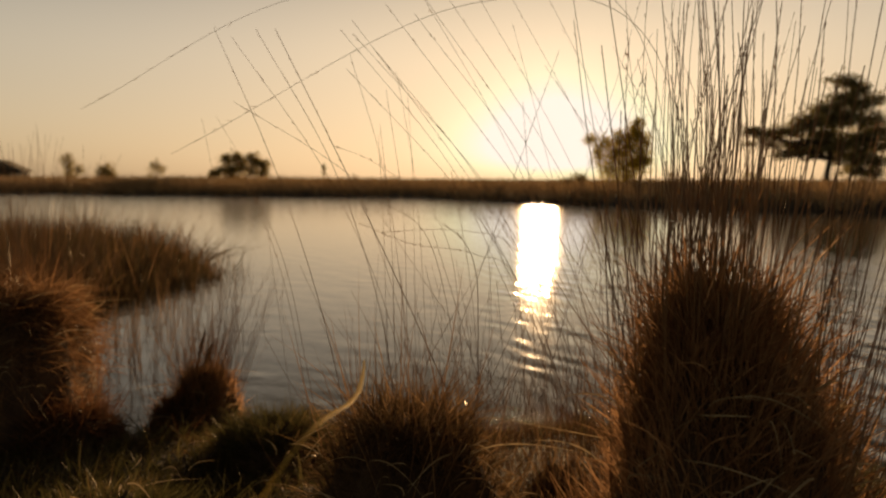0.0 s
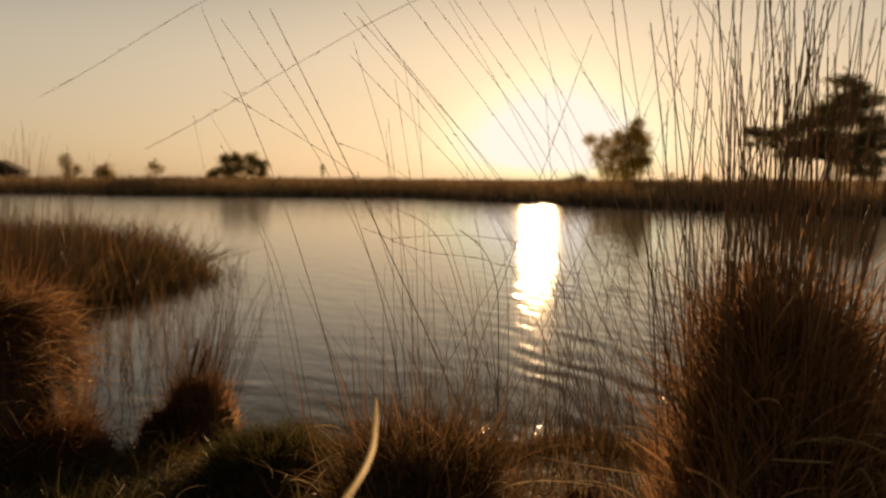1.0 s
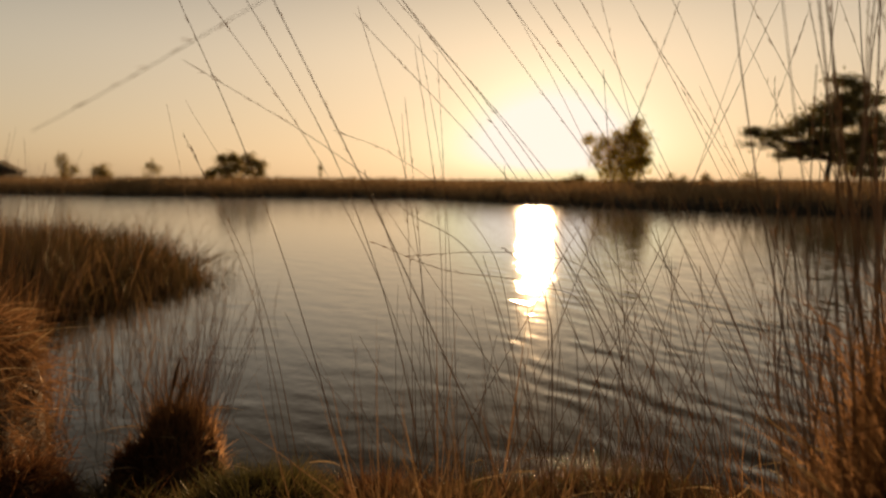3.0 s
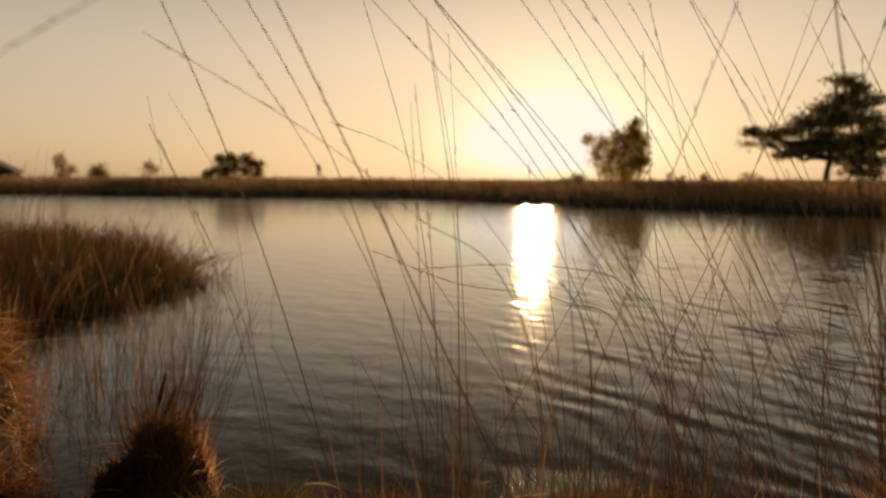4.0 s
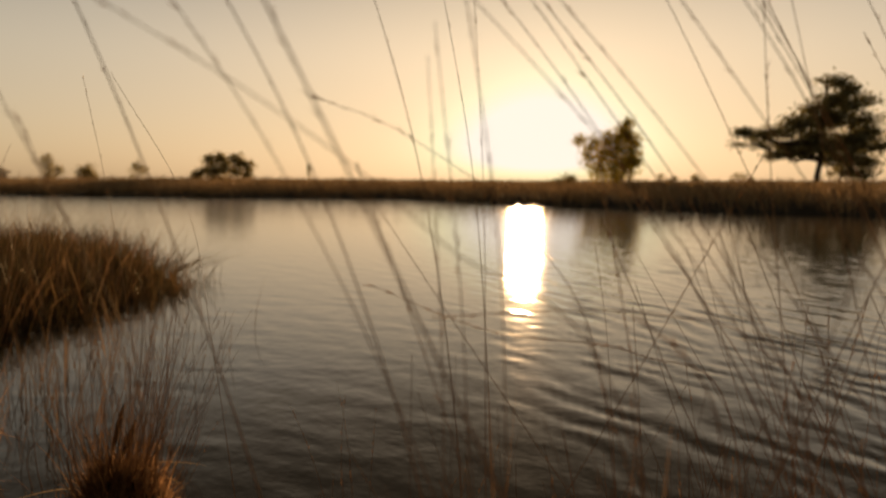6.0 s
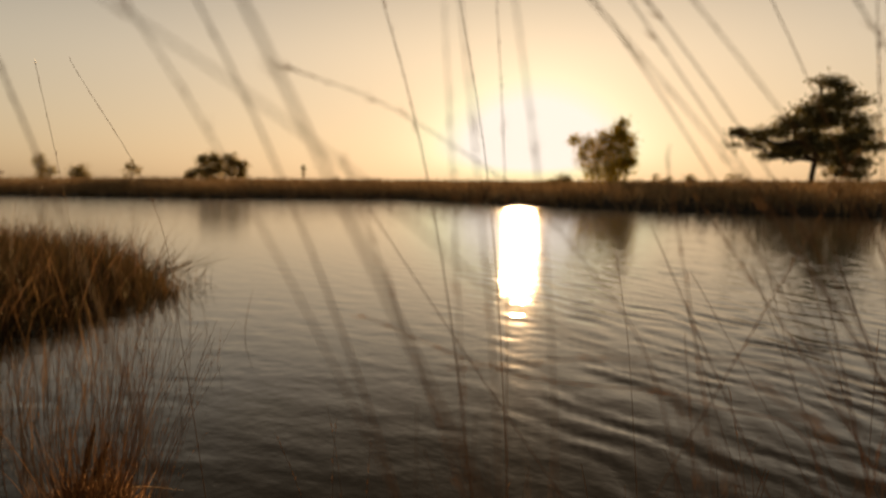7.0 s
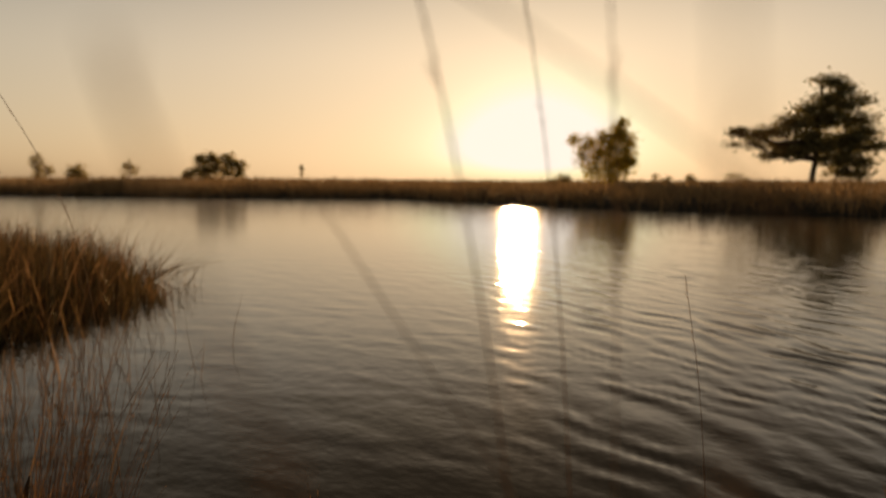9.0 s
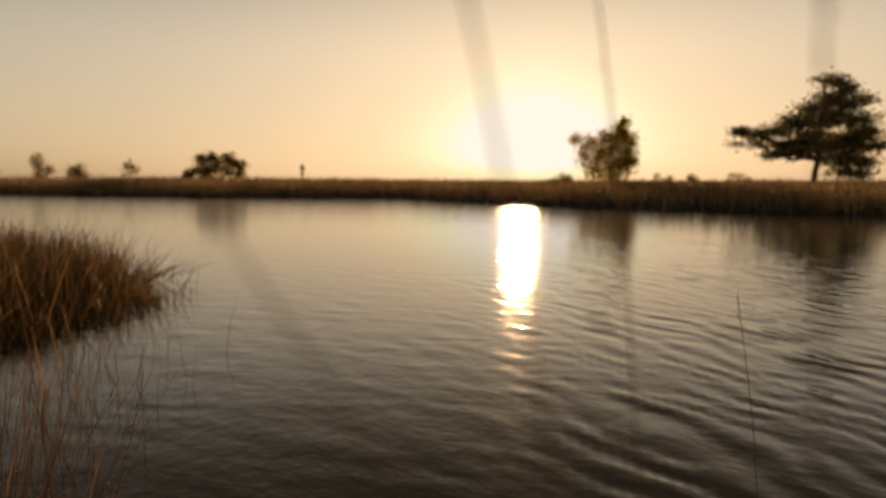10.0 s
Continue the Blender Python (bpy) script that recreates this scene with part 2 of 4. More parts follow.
def spikelets(name, base, tip, sag, per, material, reach=(0.72, 1.0), size=0.011, spread=0.5):
    """Seed heads: slim grains lying close along the upper part of every stalk."""
    n = len(base)
    s = rng.uniform(*reach, size=(n, per))
    mid = base[:, None] + (tip - base)[:, None] * s[..., None] + sag[:, None] * (4 * s * (1 - s))[..., None]
    along = np.repeat(unit(tip - base)[:, None], per, 1)
    way = along + rng.normal(size=(n, per, 3)) * spread * 0.5
    ln = size * rng.uniform(0.6, 1.6, (n, per))
    return ribbons(name, mid.reshape(-1, 3), way.reshape(-1, 3), ln.ravel(), ln.ravel() * 0.14, np.zeros((n * per, 3)), material, 2)


# ---- ground and water ----
SHORE = [(-3.4, 3.3), (-2.3, 2.95), (-1.70, 2.74), (-1.47, 2.52), (-1.25, 2.70), (-0.9, 2.54), (-0.5, 2.50), (-0.1, 2.60), (0.2, 2.68), (0.55, 2.64), (0.95, 2.42), (1.5, 2.1), (3, 1.7), (7, 1.6),
         (14, 3), (22, 8), (20, 16), (13.5, 21.7), (11, 23.6), (7.5, 27), (3.8, 32.5), (-2, 43.5), (-14, 47), (-34, 57), (-52, 60), (-44, 30),
         (-20, 14), (-9, 7.5), (-5, 4.6)]


def shore_distance(x, y):
    """Metres from the waterline, positive on land."""
    poly = np.array(SHORE)
    best, inside = np.full(x.shape, 1e9), np.zeros(x.shape, bool)
    for (ax, ay), (bx, by) in zip(poly, np.roll(poly, -1, 0)):
        ux, uy = bx - ax, by - ay
        t = np.clip(((x - ax) * ux + (y - ay) * uy) / (ux * ux + uy * uy), 0, 1)
        best = np.minimum(best, np.hypot(x - ax - t * ux, y - ay - t * uy))
        cross = ((ay > y) != (by > y)) & (x < ux * (y - ay) / (uy + 1e-12) + ax)
        inside ^= cross
    return np.where(inside, -best, best)


def ripple(x, y, seed, scale, octaves=3):
    """Smooth uneven relief from a few crossed waves."""
    g = np.random.default_rng(seed)
    z = np.zeros_like(x)
    for o in range(octaves):
        for _ in range(5):
            a, ph, f = g.uniform(0, 6.283), g.uniform(0, 6.283), 2.0**o / scale * g.uniform(0.7, 1.4)
            z = z + np.sin((x * math.cos(a) + y * math.sin(a)) * f * 6.283 + ph) * 0.5**o
    return z / 5


def ground_height(x, y):
    d = shore_distance(x, y) + 0.06 * ripple(x, y, 3, 0.9)
    near = np.clip((9 - np.hypot(x, y)) / 4, 0, 1)
    rise = np.where(d > 0, 0.36 * (1 - np.exp(-np.maximum(d, 0) / 1.1)), np.maximum(d * 0.5, -0.7))
    far = np.clip((d - 6) / 60, 0, 1) * 0.25 * (1 - near)
    return rise + far + np.where(d > 0.05, 0.035, 0.01) * ripple(x, y, 5, 0.7) * near


def spaced(inner, lo, hi, step, grow=1.12):
    a = list(np.arange(inner[0], inner[1], step))
    d = step
    while a[-1] < hi:
        d *= grow
        a.append(a[-1] + d)
    d = step
    while a[0] > lo:
        d *= grow
        a.insert(0, a[0] - d)
    return np.array(a)


xs, ys = spaced((-4, 4), -3000, 3000, 0.08), spaced((-2.5, 4.5), -1500, 3500, 0.08)
ground = tagged(new("ground", grid_mesh("ground", xs, ys, ground_height(*np.meshgrid(xs, ys)), SOIL)),
                "dark peaty ground of a moorland pond bank", "ground", kind="structure")

xs, ys = spaced((-4, 6), -50, 24, 0.04, 1.03), spaced((1.2, 9), 0.4, 56, 0.03, 1.02)
gx, gy = np.meshgrid(xs, ys)


def waves(x, y):
    """Short wind ripples whose crests run away from the bank, stronger to the right, and low cross ripples farther out."""
    g = np.random.default_rng(21)
    z = np.zeros_like(x)
    u = x + 0.10 * ripple(x, y, 61, 1.3, 2) + 0.03 * ripple(x, y, 63, 0.5, 1)  # crests wander and break up
    v = y + 0.14 * ripple(x, y, 62, 1.5, 2) + 0.03 * ripple(x, y, 64, 0.5, 1)
    for k in range(30):
        a = radians(21) + g.normal() * 0.17
        lam = g.uniform(0.10, 0.30)
        q = (u * math.cos(a) + v * math.sin(a)) / lam + g.uniform(0, 1)
        env = 0.5 + 0.5 * np.sin(x * g.uniform(0.6, 2.6) + y * g.uniform(0.4, 1.9) + g.uniform(0, 6.28))
        z += 1.7 * env**2 * lam * 0.012 * (np.sin(q * 6.283) + 0.25 * np.sin(q * 12.566 + 1.57))
    z *= np.clip(0.09 + 0.20 * x, 0.06, 0.31)
    for k in range(10):
        a = radians(60) + g.normal() * 0.35
        lam = g.uniform(0.12, 0.42)
        z += lam * 0.0008 * np.sin(((u * math.cos(a) + v * math.sin(a)) / lam + g.uniform(0, 1)) * 6.283)
    return z


fade = np.clip(1.25 - gy / 18, 0.12, 1)
water = tagged(new("water", grid_mesh("water", xs, ys, waves(gx, gy) * fade, WATER)), "calm pond water with small wind ripples at sunset", "water", kind="structure")

# ---- far bank ----


def scatter_land(n, xr, yr, dr):
    """Random places on land within dr metres of the waterline."""
    x, y = rng.uniform(*xr, n), rng.uniform(*yr, n)
    d = shore_distance(x, y)
    keep = (d > dr[0]) & (d < dr[1])
    return x[keep], y[keep]


def far_band(label, n, dr, height, width, material):
    x, y = scatter_land(n, (-75, 60), (12, 110), dr)
    keep = np.abs(x) < 0.85 * y + 6
    x, y = x[keep], y[keep]
    z = ground_height(x, y)
    m = len(x)
    h = height * (0.8 + 0.22 * ripple(x, y, 9, 6.0) + 0.10 * ripple(x, y, 10, 1.5)) * (1 + 0.5 * np.clip((8 - x) / 30, 0, 1)) * rng.uniform(0.6, 1.15, m)
    way = np.stack([rng.normal(0, 0.22, m), rng.normal(0, 0.22, m), np.ones(m)], -1)
    droop = np.stack([rng.normal(-0.1, 0.2, m), rng.normal(0, 0.2, m), -rng.uniform(0, 0.25, m)], -1)
    data = ribbons("heath_grass", np.stack([x, y, z - 0.03], -1), way, h, width * rng.uniform(0.6, 1.3, m), droop, material, 3)
    return tagged(new("heath_grass", data), label, "grass", kind="stuff")


far_band("dense dark brown moor grass along the far bank", 260000, (0.05, 5.0), 1.02, 0.04, HEATH)
far_band("brown heath stretching to the horizon behind the pond", 90000, (5.0, 40.0), 0.98, 0.10, HEATH)

# ---- trees ----


def tube(points, r0, r1, sides=6):
    """Verts and faces of one tapered limb along points."""
    pts = np.asarray(points, float)
    n = len(pts)
    along = unit(np.gradient(pts, axis=0))
    e1 = unit(np.cross(along, [0.31, 0.83, 0.22]))
    e2 = np.cross(along, e1)
    r = np.linspace(r0, r1, n)[:, None]
    v = np.stack([pts + r * (math.cos(a) * e1 + math.sin(a) * e2) for a in np.arange(sides) * 6.283 / sides], 1).reshape(-1, 3)
    f = [(j * sides + c, j * sides + (c + 1) % sides, (j + 1) * sides + (c + 1) % sides, (j + 1) * sides + c) for j in range(n - 1) for c in range(sides)]
    return v, f


def bent(a, b, k=5, wob=0.08):
    a, b = np.asarray(a, float), np.asarray(b, float)
    s = np.linspace(0, 1, k)[:, None]
    w = rng.normal(size=(k, 3)) * wob * np.linalg.norm(b - a) * np.sin(s * math.pi)
    return a + (b - a) * s + w


def tree(name, at, trunks, crown, leaf, material, label, category="tree", twigs=26, flat=0.5, clump=0.32, per=(30, 60), clear=0.0, wob=0.03, fill=0.45, fine=1.0):
    """trunks: (base x, top x, top z, radius). crown: ellipsoids (x, z, rx, rz) in the tree's own space; depth follows rx."""
    ob = thing(name, at, label, category)
    lv, lf = [], []
    tops = []

    def add(vl, fl, v, f):
        o = sum(len(q) for q in vl)
        vl.append(v)
        fl.extend([tuple(o + i for i in q) for q in f])

    for bx, tx, tz, r in trunks:
        line = bent((bx, 0, -0.1), (tx, rng.normal(0, 0.1), tz), 8, wob)
        part("trunk", mesh_from("trunk", *tube(line, r, r * 0.35, 8), BARK), ob, "dark bark trunk")
        tops.append(line)
    tops = np.concatenate(tops)
    leaves = []
    for cx, cz, rx, rz in crown:
        ry = rx * 0.8
        hub = np.array([cx, rng.normal(0, 0.15 * rx), cz - 0.25 * rz])
        cost = np.linalg.norm(tops - hub, axis=1) + np.maximum(tops[:, 2] - hub[2], 0) * 2 + np.maximum(clear - tops[:, 2], 0) * 20
        start = tops[np.argmin(cost)]
        size = max(0.012, 0.02 * np.linalg.norm(hub - start) + 0.015)
        add(lv, lf, *tube(bent(start, hub, 5), size * 1.6, size * 0.8, 5))
        for _ in range(max(4, int(twigs * min(2.6, max(0.25, rx * rz / 1.4))))):
            u = unit(rng.normal(size=3))
            end = np.array([cx, 0, cz]) + u * np.array([rx, ry, rz]) * rng.uniform(fill, 1.05)
            add(lv, lf, *tube(bent(hub, end, 4, 0.12), size * 0.35 * fine, 0.005 * fine, 3))
            k = int(rng.integers(*per))
            c = rng.normal(size=(k, 3)) * np.array([clump, clump, clump * flat]) * min(1.0, 0.35 + rx * 0.5)
            leaves.append(end + c)
    part("branchwork", mesh_from("branchwork", np.concatenate(lv), lf, BARK), ob, kind="stuff")
    pts = np.concatenate(leaves)
    m = len(pts)
    way = unit(rng.normal(size=(m, 3)))
    ln = leaf * rng.uniform(0.6, 1.5, m)
    part("crown", ribbons("crown", pts, way, ln, ln * 0.62, np.zeros((m, 3)), material, 2), ob, kind="stuff")
    return ob


def far_tree(across, depth, spec, trunks, **kw):
    """spec in metres per ellipsoid; base stands on the ground in the direction whose tangent is across."""
    x, y = across * depth - 0.18, depth - 0.23
    z = float(ground_height(np.array([x]), np.array([y]))[0])
    return tree(at=(x, y, z), trunks=trunks, crown=spec, **kw)


far_tree(0.541, 55, [(1.1, 8.0, 1.1, 0.55), (2.0, 7.4, 1.3, 0.5), (3.5, 6.7, 1.1, 0.28), (0.9, 6.6, 1.5, 0.7), (2.4, 6.3, 1.3, 0.5), (-0.4, 5.9, 1.3, 0.6), (1.0, 5.2, 2.2, 0.9), (3.3, 5.2, 1.2, 0.5), (-1.6, 4.9, 1.7, 0.6), (-3.3, 4.2, 1.5, 0.45),
                     (-4.9, 4.15, 1.3, 0.30), (-5.9, 4.3, 0.6, 0.16), (-4.6, 3.35, 1.5, 0.12), (-0.6, 3.9, 1.9, 0.7), (-1.5, 2.7, 1.1, 0.45), (2.7, 3.6, 2.0, 0.9), (2.6, 2.3, 1.6, 0.8), (4.7, 3.2, 1.3, 0.5), (3.9, 1.9, 1.0, 0.5), (2.4, 1.3, 0.8, 0.45), (3.5, 1.1, 1.0, 0.45), (-0.5, 3.0, 1.5, 0.6), (-2.7, 3.2, 1.2, 0.35), (1.2, 3.3, 1.5, 0.8), (3.8, 4.3, 1.3, 0.6), (-3.4, 2.5, 1.0, 0.14), (1.0, 2.2, 1.0, 0.4)],
         [(0.0, 0.5, 8.0, 0.24), (1.7, 2.4, 4.5, 0.10)], name="pine", leaf=0.2, material=NEEDLE, label="broad dark Scots pine standing on the far bank", twigs=44, flat=0.5, clump=0.42, per=(22, 38), clear=1.8, wob=0.008, fill=0.2)
far_tree(0.252, 60, [(0.6, 3.6, 1.4, 1.5), (1.25, 4.6, 0.85, 1.0), (1.35, 5.4, 0.35, 0.4), (1.9, 3.4, 0.65, 1.5), (1.4, 2.2, 1.0, 1.2), (0.2, 2.0, 1.2, 1.2), (-0.7, 3.0, 0.8, 1.1), (-1.0, 1.7, 0.8, 0.9), (-2.6, 4.0, 0.45, 0.4), (-1.9, 2.7, 0.6, 0.9), (-1.5, 3.7, 0.6, 0.6), (2.2, 2.1, 0.35, 0.9), (-0.2, 4.2, 0.6, 0.55), (0.4, 1.0, 1.8, 0.5)],
         [(-0.9, -2.3, 4.0, 0.04), (-0.5, -0.6, 4.3, 0.07), (0.3, 0.4, 5.0, 0.07), (0.9, 1.3, 5.3, 0.09), (1.4, 1.9, 4.6, 0.07)], name="birch", leaf=0.155, material=GOLD, per=(20, 30),
         label="loose rounded clump of slender birches in thin leaf", twigs=54, flat=1.0, clump=0.36, fill=0.1, fine=0.35)
far_tree(0.172, 58, [(0.0, 0.35, 1.0, 0.3), (0.9, 0.5, 0.7, 0.35)], [(0.0, 0.0, 0.5, 0.04), (0.5, 0.7, 0.6, 0.03)], name="shrub", leaf=0.14, material=LEAF,
         label="low leafy shrub beside the birches", category="shrub", twigs=30, flat=0.8, clump=0.26)
far_tree(0.192, 58, [(0.0, 0.7, 0.75, 0.45)], [(0.0, 0.0, 0.8, 0.04)], name="shrub", leaf=0.14, material=LEAF,
         label="low leafy shrub beside the birches", category="shrub", twigs=36, flat=0.8, clump=0.28)
far_tree(0.575, 58, [(0.0, 1.2, 1.0, 0.7)], [(0.0, 0.0, 1.2, 0.05)], name="shrub", leaf=0.16, material=LEAF,
         label="rounded shrub under the pine", category="shrub", twigs=16, flat=0.8, clump=0.22)
far_tree(-0.28, 75, [(-1.0, 2.0, 1.0, 0.9), (-1.5, 2.8, 0.6, 0.45), (-2.4, 1.6, 0.7, 0.4), (-0.4, 3.0, 0.55, 0.4), (1.0, 2.9, 0.7, 0.45), (1.7, 2.4, 0.8, 0.5), (2.5, 2.1, 0.5, 0.45), (1.0, 1.6, 0.9, 0.4), (2.3, 1.3, 0.5, 0.25), (-3.0, 1.2, 0.3, 0.3), (-0.7, 1.0, 1.1, 0.4), (0.15, 2.1, 0.8, 0.6)],
         [(-0.6, -0.9, 2.6, 0.14), (-0.2, 1.5, 2.6, 0.1)], name="oak_bush", leaf=0.2, material=LEAF, per=(16, 30), label="wide dark bushy oak on the far bank", category="tree", twigs=60, flat=0.8, clump=0.37, fill=0.2)
far_tree(-0.523, 120, [(0.0, 3.2, 0.95, 1.6), (1.7, 2.0, 0.9, 0.9), (0.1, 1.5, 1.0, 0.9)], [(0.0, 0.0, 3.6, 0.1), (1.4, 1.7, 2.3, 0.05)], name="small_tree", leaf=0.22, material=LEAF, per=(20, 34),
         label="small narrow tree far away on the heath", twigs=26, flat=0.9, clump=0.35)
far_tree(-0.469, 120, [(0.0, 2.1, 1.5, 0.9), (0.0, 1.3, 1.6, 0.8)], [(0.0, 0.0, 2.2, 0.1)], name="small_tree", leaf=0.22, material=LEAF, per=(20, 34),
         label="small rounded tree far away on the heath", twigs=34, flat=0.9, clump=0.35)
far_tree(-0.399, 120, [(-0.2, 2.6, 1.2, 1.3), (0.5, 3.4, 0.5, 1.2), (-0.6, 3.3, 0.4, 1.0), (0.9, 2.1, 0.8, 0.8), (0.0, 1.4, 1.5, 0.7)], [(0.0, 0.0, 3.8, 0.08)], name="small_tree", leaf=0.2, material=LEAF, per=(16, 28),
         label="thin spiky young tree far away on the heath", twigs=14, flat=0.9, clump=0.3)
far_tree(-0.165, 110, [(0.0, 2.2, 0.3, 1.1)], [(0.0, 0.0, 3.0, 0.05)], name="small_tree", leaf=0.2, material=LEAF,
         label="tiny slender sapling on the heath", twigs=12, flat=0.9, clump=0.25)
for tan_az, w in ((0.333, 1.1), (0.368, 0.8), (0.43, 1.4)):
    far_tree(tan_az, 72, [(0.0, 0.75, w, 0.4), (w * 0.8, 0.6, w * 0.7, 0.3)], [(0.0, 0.0, 1.0, 0.05)], name="shrub", leaf=0.2, material=LEAF,
             label="low dark shrub on the heath horizon", category="shrub", twigs=16, flat=0.8, clump=0.25, per=(16, 30))

# ---- sheepfold far off on the heath ----
THATCH = rough_material("old_thatch", [(0.3, (0.035, 0.028, 0.02)), (0.7, (0.10, 0.08, 0.055))], 5.0, 0.8)
BOARDS = rough_material("tarred_boards", [(0.3, (0.02, 0.016, 0.012)), (0.7, (0.06, 0.045, 0.032))], 3.0, 0.5)


def box_mesh(name, x, y, z, material):
    """A box between pairs of bounds."""
    v = [(a, b, c) for a in x for b in y for c in z]
    f = [(0, 1, 3, 2), (4, 6, 7, 5), (0, 4, 5, 1), (2, 3, 7, 6), (0, 2, 6, 4), (1, 5, 7, 3)]
    return mesh_from(name, v, f, material, False)


def sheepfold(x, y, half=3.1, deep=9.0, eave=1.9, ridge=3.35, over=0.45, thick=0.28):
    """A low barn with its gable towards the pond: boarded walls, thatched roof with wide eaves, a door."""
    z = float(ground_height(np.array([x]), np.array([y]))[0])
    ob = thing("sheepfold", (x, y, z), "low dark sheepfold with a thatched roof, far off on the heath", "barn")
    prof = [(-half, -0.2), (half, -0.2), (half, eave), (0, ridge), (-half, eave)]
    v = [(px, py, pz) for py in (0.0, deep) for px, pz in prof]
    f = [(4, 3, 2, 1, 0), (5, 6, 7, 8, 9)] + [(i, (i + 1) % 5, 5 + (i + 1) % 5, 5 + i) for i in range(5)]
    part("wall", mesh_from("wall", v, f, BOARDS, False), ob, "dark tarred boards")
    fall = (ridge - eave) / half
    for side in (-1, 1):
        line = [(side * s * (half + over), ridge + 0.02 - fall * s * (half + over) - 0.06 * math.sin(s * math.pi)) for s in np.linspace(0, 1, 6)]
        v = [(px, py, pz + dz) for py in (-0.4, deep + 0.4) for dz in (0.0, thick) for px, pz in line]
        f = []
        for i in range(5):
            f += [(i, i + 1, 7 + i, 6 + i), (12 + i, 18 + i, 19 + i, 13 + i), (6 + i, 7 + i, 19 + i, 18 + i), (i, 12 + i, 13 + i, i + 1)]
        f += [(0, 6, 18, 12), (5, 17, 23, 11)]
        part("roof", mesh_from("roof", v, f, THATCH), ob, "weathered thatch")
    part("door", box_mesh("door", (-0.9, 0.9), (-0.06, -0.01), (0.0, 1.8), BARK), ob, "dark wooden door")
    return ob


sheepfold(-0.632 * 110 - 0.18, 109.8, deep=5.0)

# ---- near bank: tussocks ----


def height_at(x, y):
    return float(ground_height(np.array([float(x)]), np.array([float(y)]))[0])


def tussock(x, y, r, h, leaves, stalks, leaf_mat, label, leaf_len=(0.28, 0.5), stalk_len=(0.5, 0.9), lean=(-0.12, 0.0), spread=0.35, leaf_w=0.0042, stiff=0.5, seed=1, top=0.75, blunt=2.6, out=0.75, curl=0.12, thick=1.0, fan=(), under=0.0, mess=0.33, pale=0, loose=0.12):
    """A moor grass tussock: matted mound, arching leaves, upright stalks with slim seed heads."""
    global rng
    rng = np.random.default_rng(seed)
    z0 = height_at(x, y) - 0.03
    ob = thing("grass_tussock", (x, y, z0), label, "grass tussock", "tussocks along the bank")
    # mound
    na, nr = 28, 14
    a, q = np.meshgrid(np.arange(na) * 6.283 / na, np.linspace(0, 1, nr))
    prof = h * top * 0.9 * (1 - q**blunt)
    rad = r * (0.25 * q + 0.75 * np.sqrt(q)) * (1 + 0.10 * np.sin(3 * a + seed) + 0.07 * np.sin(7 * a + 2 * seed)) * (1 - under * np.clip(q - 0.72, 0, 1) / 0.28)
    v = np.stack([rad * np.cos(a), rad * np.sin(a), prof + 0.02 * rng.normal(size=a.shape) * ((q < 0.97) & (q > 0.05))], -1).reshape(-1, 3)
    f = [(j * na + c, j * na + (c + 1) % na, (j + 1) * na + (c + 1) % na, (j + 1) * na + c) for j in range(nr - 1) for c in range(na)]
    part("mound", mesh_from("mound", v, [t[::-1] for t in f], MOUND), ob, "matted dead leaf base")
    # leaves all over the mound, drooping outward
    m = leaves
    q, a = rng.uniform(0.0, 1.0, m) ** 0.75, rng.uniform(0, 6.283, m)
    rr = r * (0.25 * q + 0.75 * np.sqrt(q)) * (1 + 0.10 * np.sin(3 * a + seed) + 0.07 * np.sin(7 * a + 2 * seed)) * 0.97 * (1 - under * np.clip(q - 0.72, 0, 1) / 0.28)
    base = np.stack([rr * np.cos(a), rr * np.sin(a), h * top * (1 - q**blunt)], -1)
    outw = np.stack([np.cos(a), np.sin(a), np.zeros(m)], -1)
    way = outw * (0.15 + out * q)[:, None] + np.array([0, 0, 1.0]) * stiff + rng.normal(size=(m, 3)) * mess
    ln = rng.uniform(*leaf_len, m) * (0.55 + 0.45 * rng.random(m)) * (1 - 0.45 * q**3)
    droop = outw * 0.25 * rng.random((m, 1)) + rng.normal(0, curl, (m, 3)) + np.array([0, 0, -1.0]) * rng.uniform(0.1, 1.05, (m, 1)) * (1.2 - stiff)
    part("foliage", ribbons("foliage", base, way, ln, leaf_w * rng.uniform(0.6, 1.5, m), droop, leaf_mat, 5), ob, kind="stuff")
    if pale:
        # pale curled leaves caught on the outside
        m = pale
        q, a = rng.uniform(0.35, 0.95, m), rng.uniform(0, 6.283, m)
        rr = r * (0.25 * q + 0.75 * np.sqrt(q)) * 1.02 + 0.03
        base = np.stack([rr * np.cos(a), rr * np.sin(a), h * top * (1 - q**blunt) + 0.02], -1)
        way = np.stack([-np.sin(a), np.cos(a), np.zeros(m)], -1) * rng.normal(0, 1, (m, 1)) + np.stack([np.cos(a), np.sin(a), np.ones(m)], -1) * rng.uniform(0.1, 0.7, (m, 1))
        part("dry_leaves", ribbons("dry_leaves", base, way, rng.uniform(0.05, 0.17, m), rng.uniform(0.002, 0.0045, m), rng.normal(0, 0.35, (m, 3)) + np.array([0, 0, -0.4]), PALE, 6), ob, "pale curled dead leaves", "stuff")
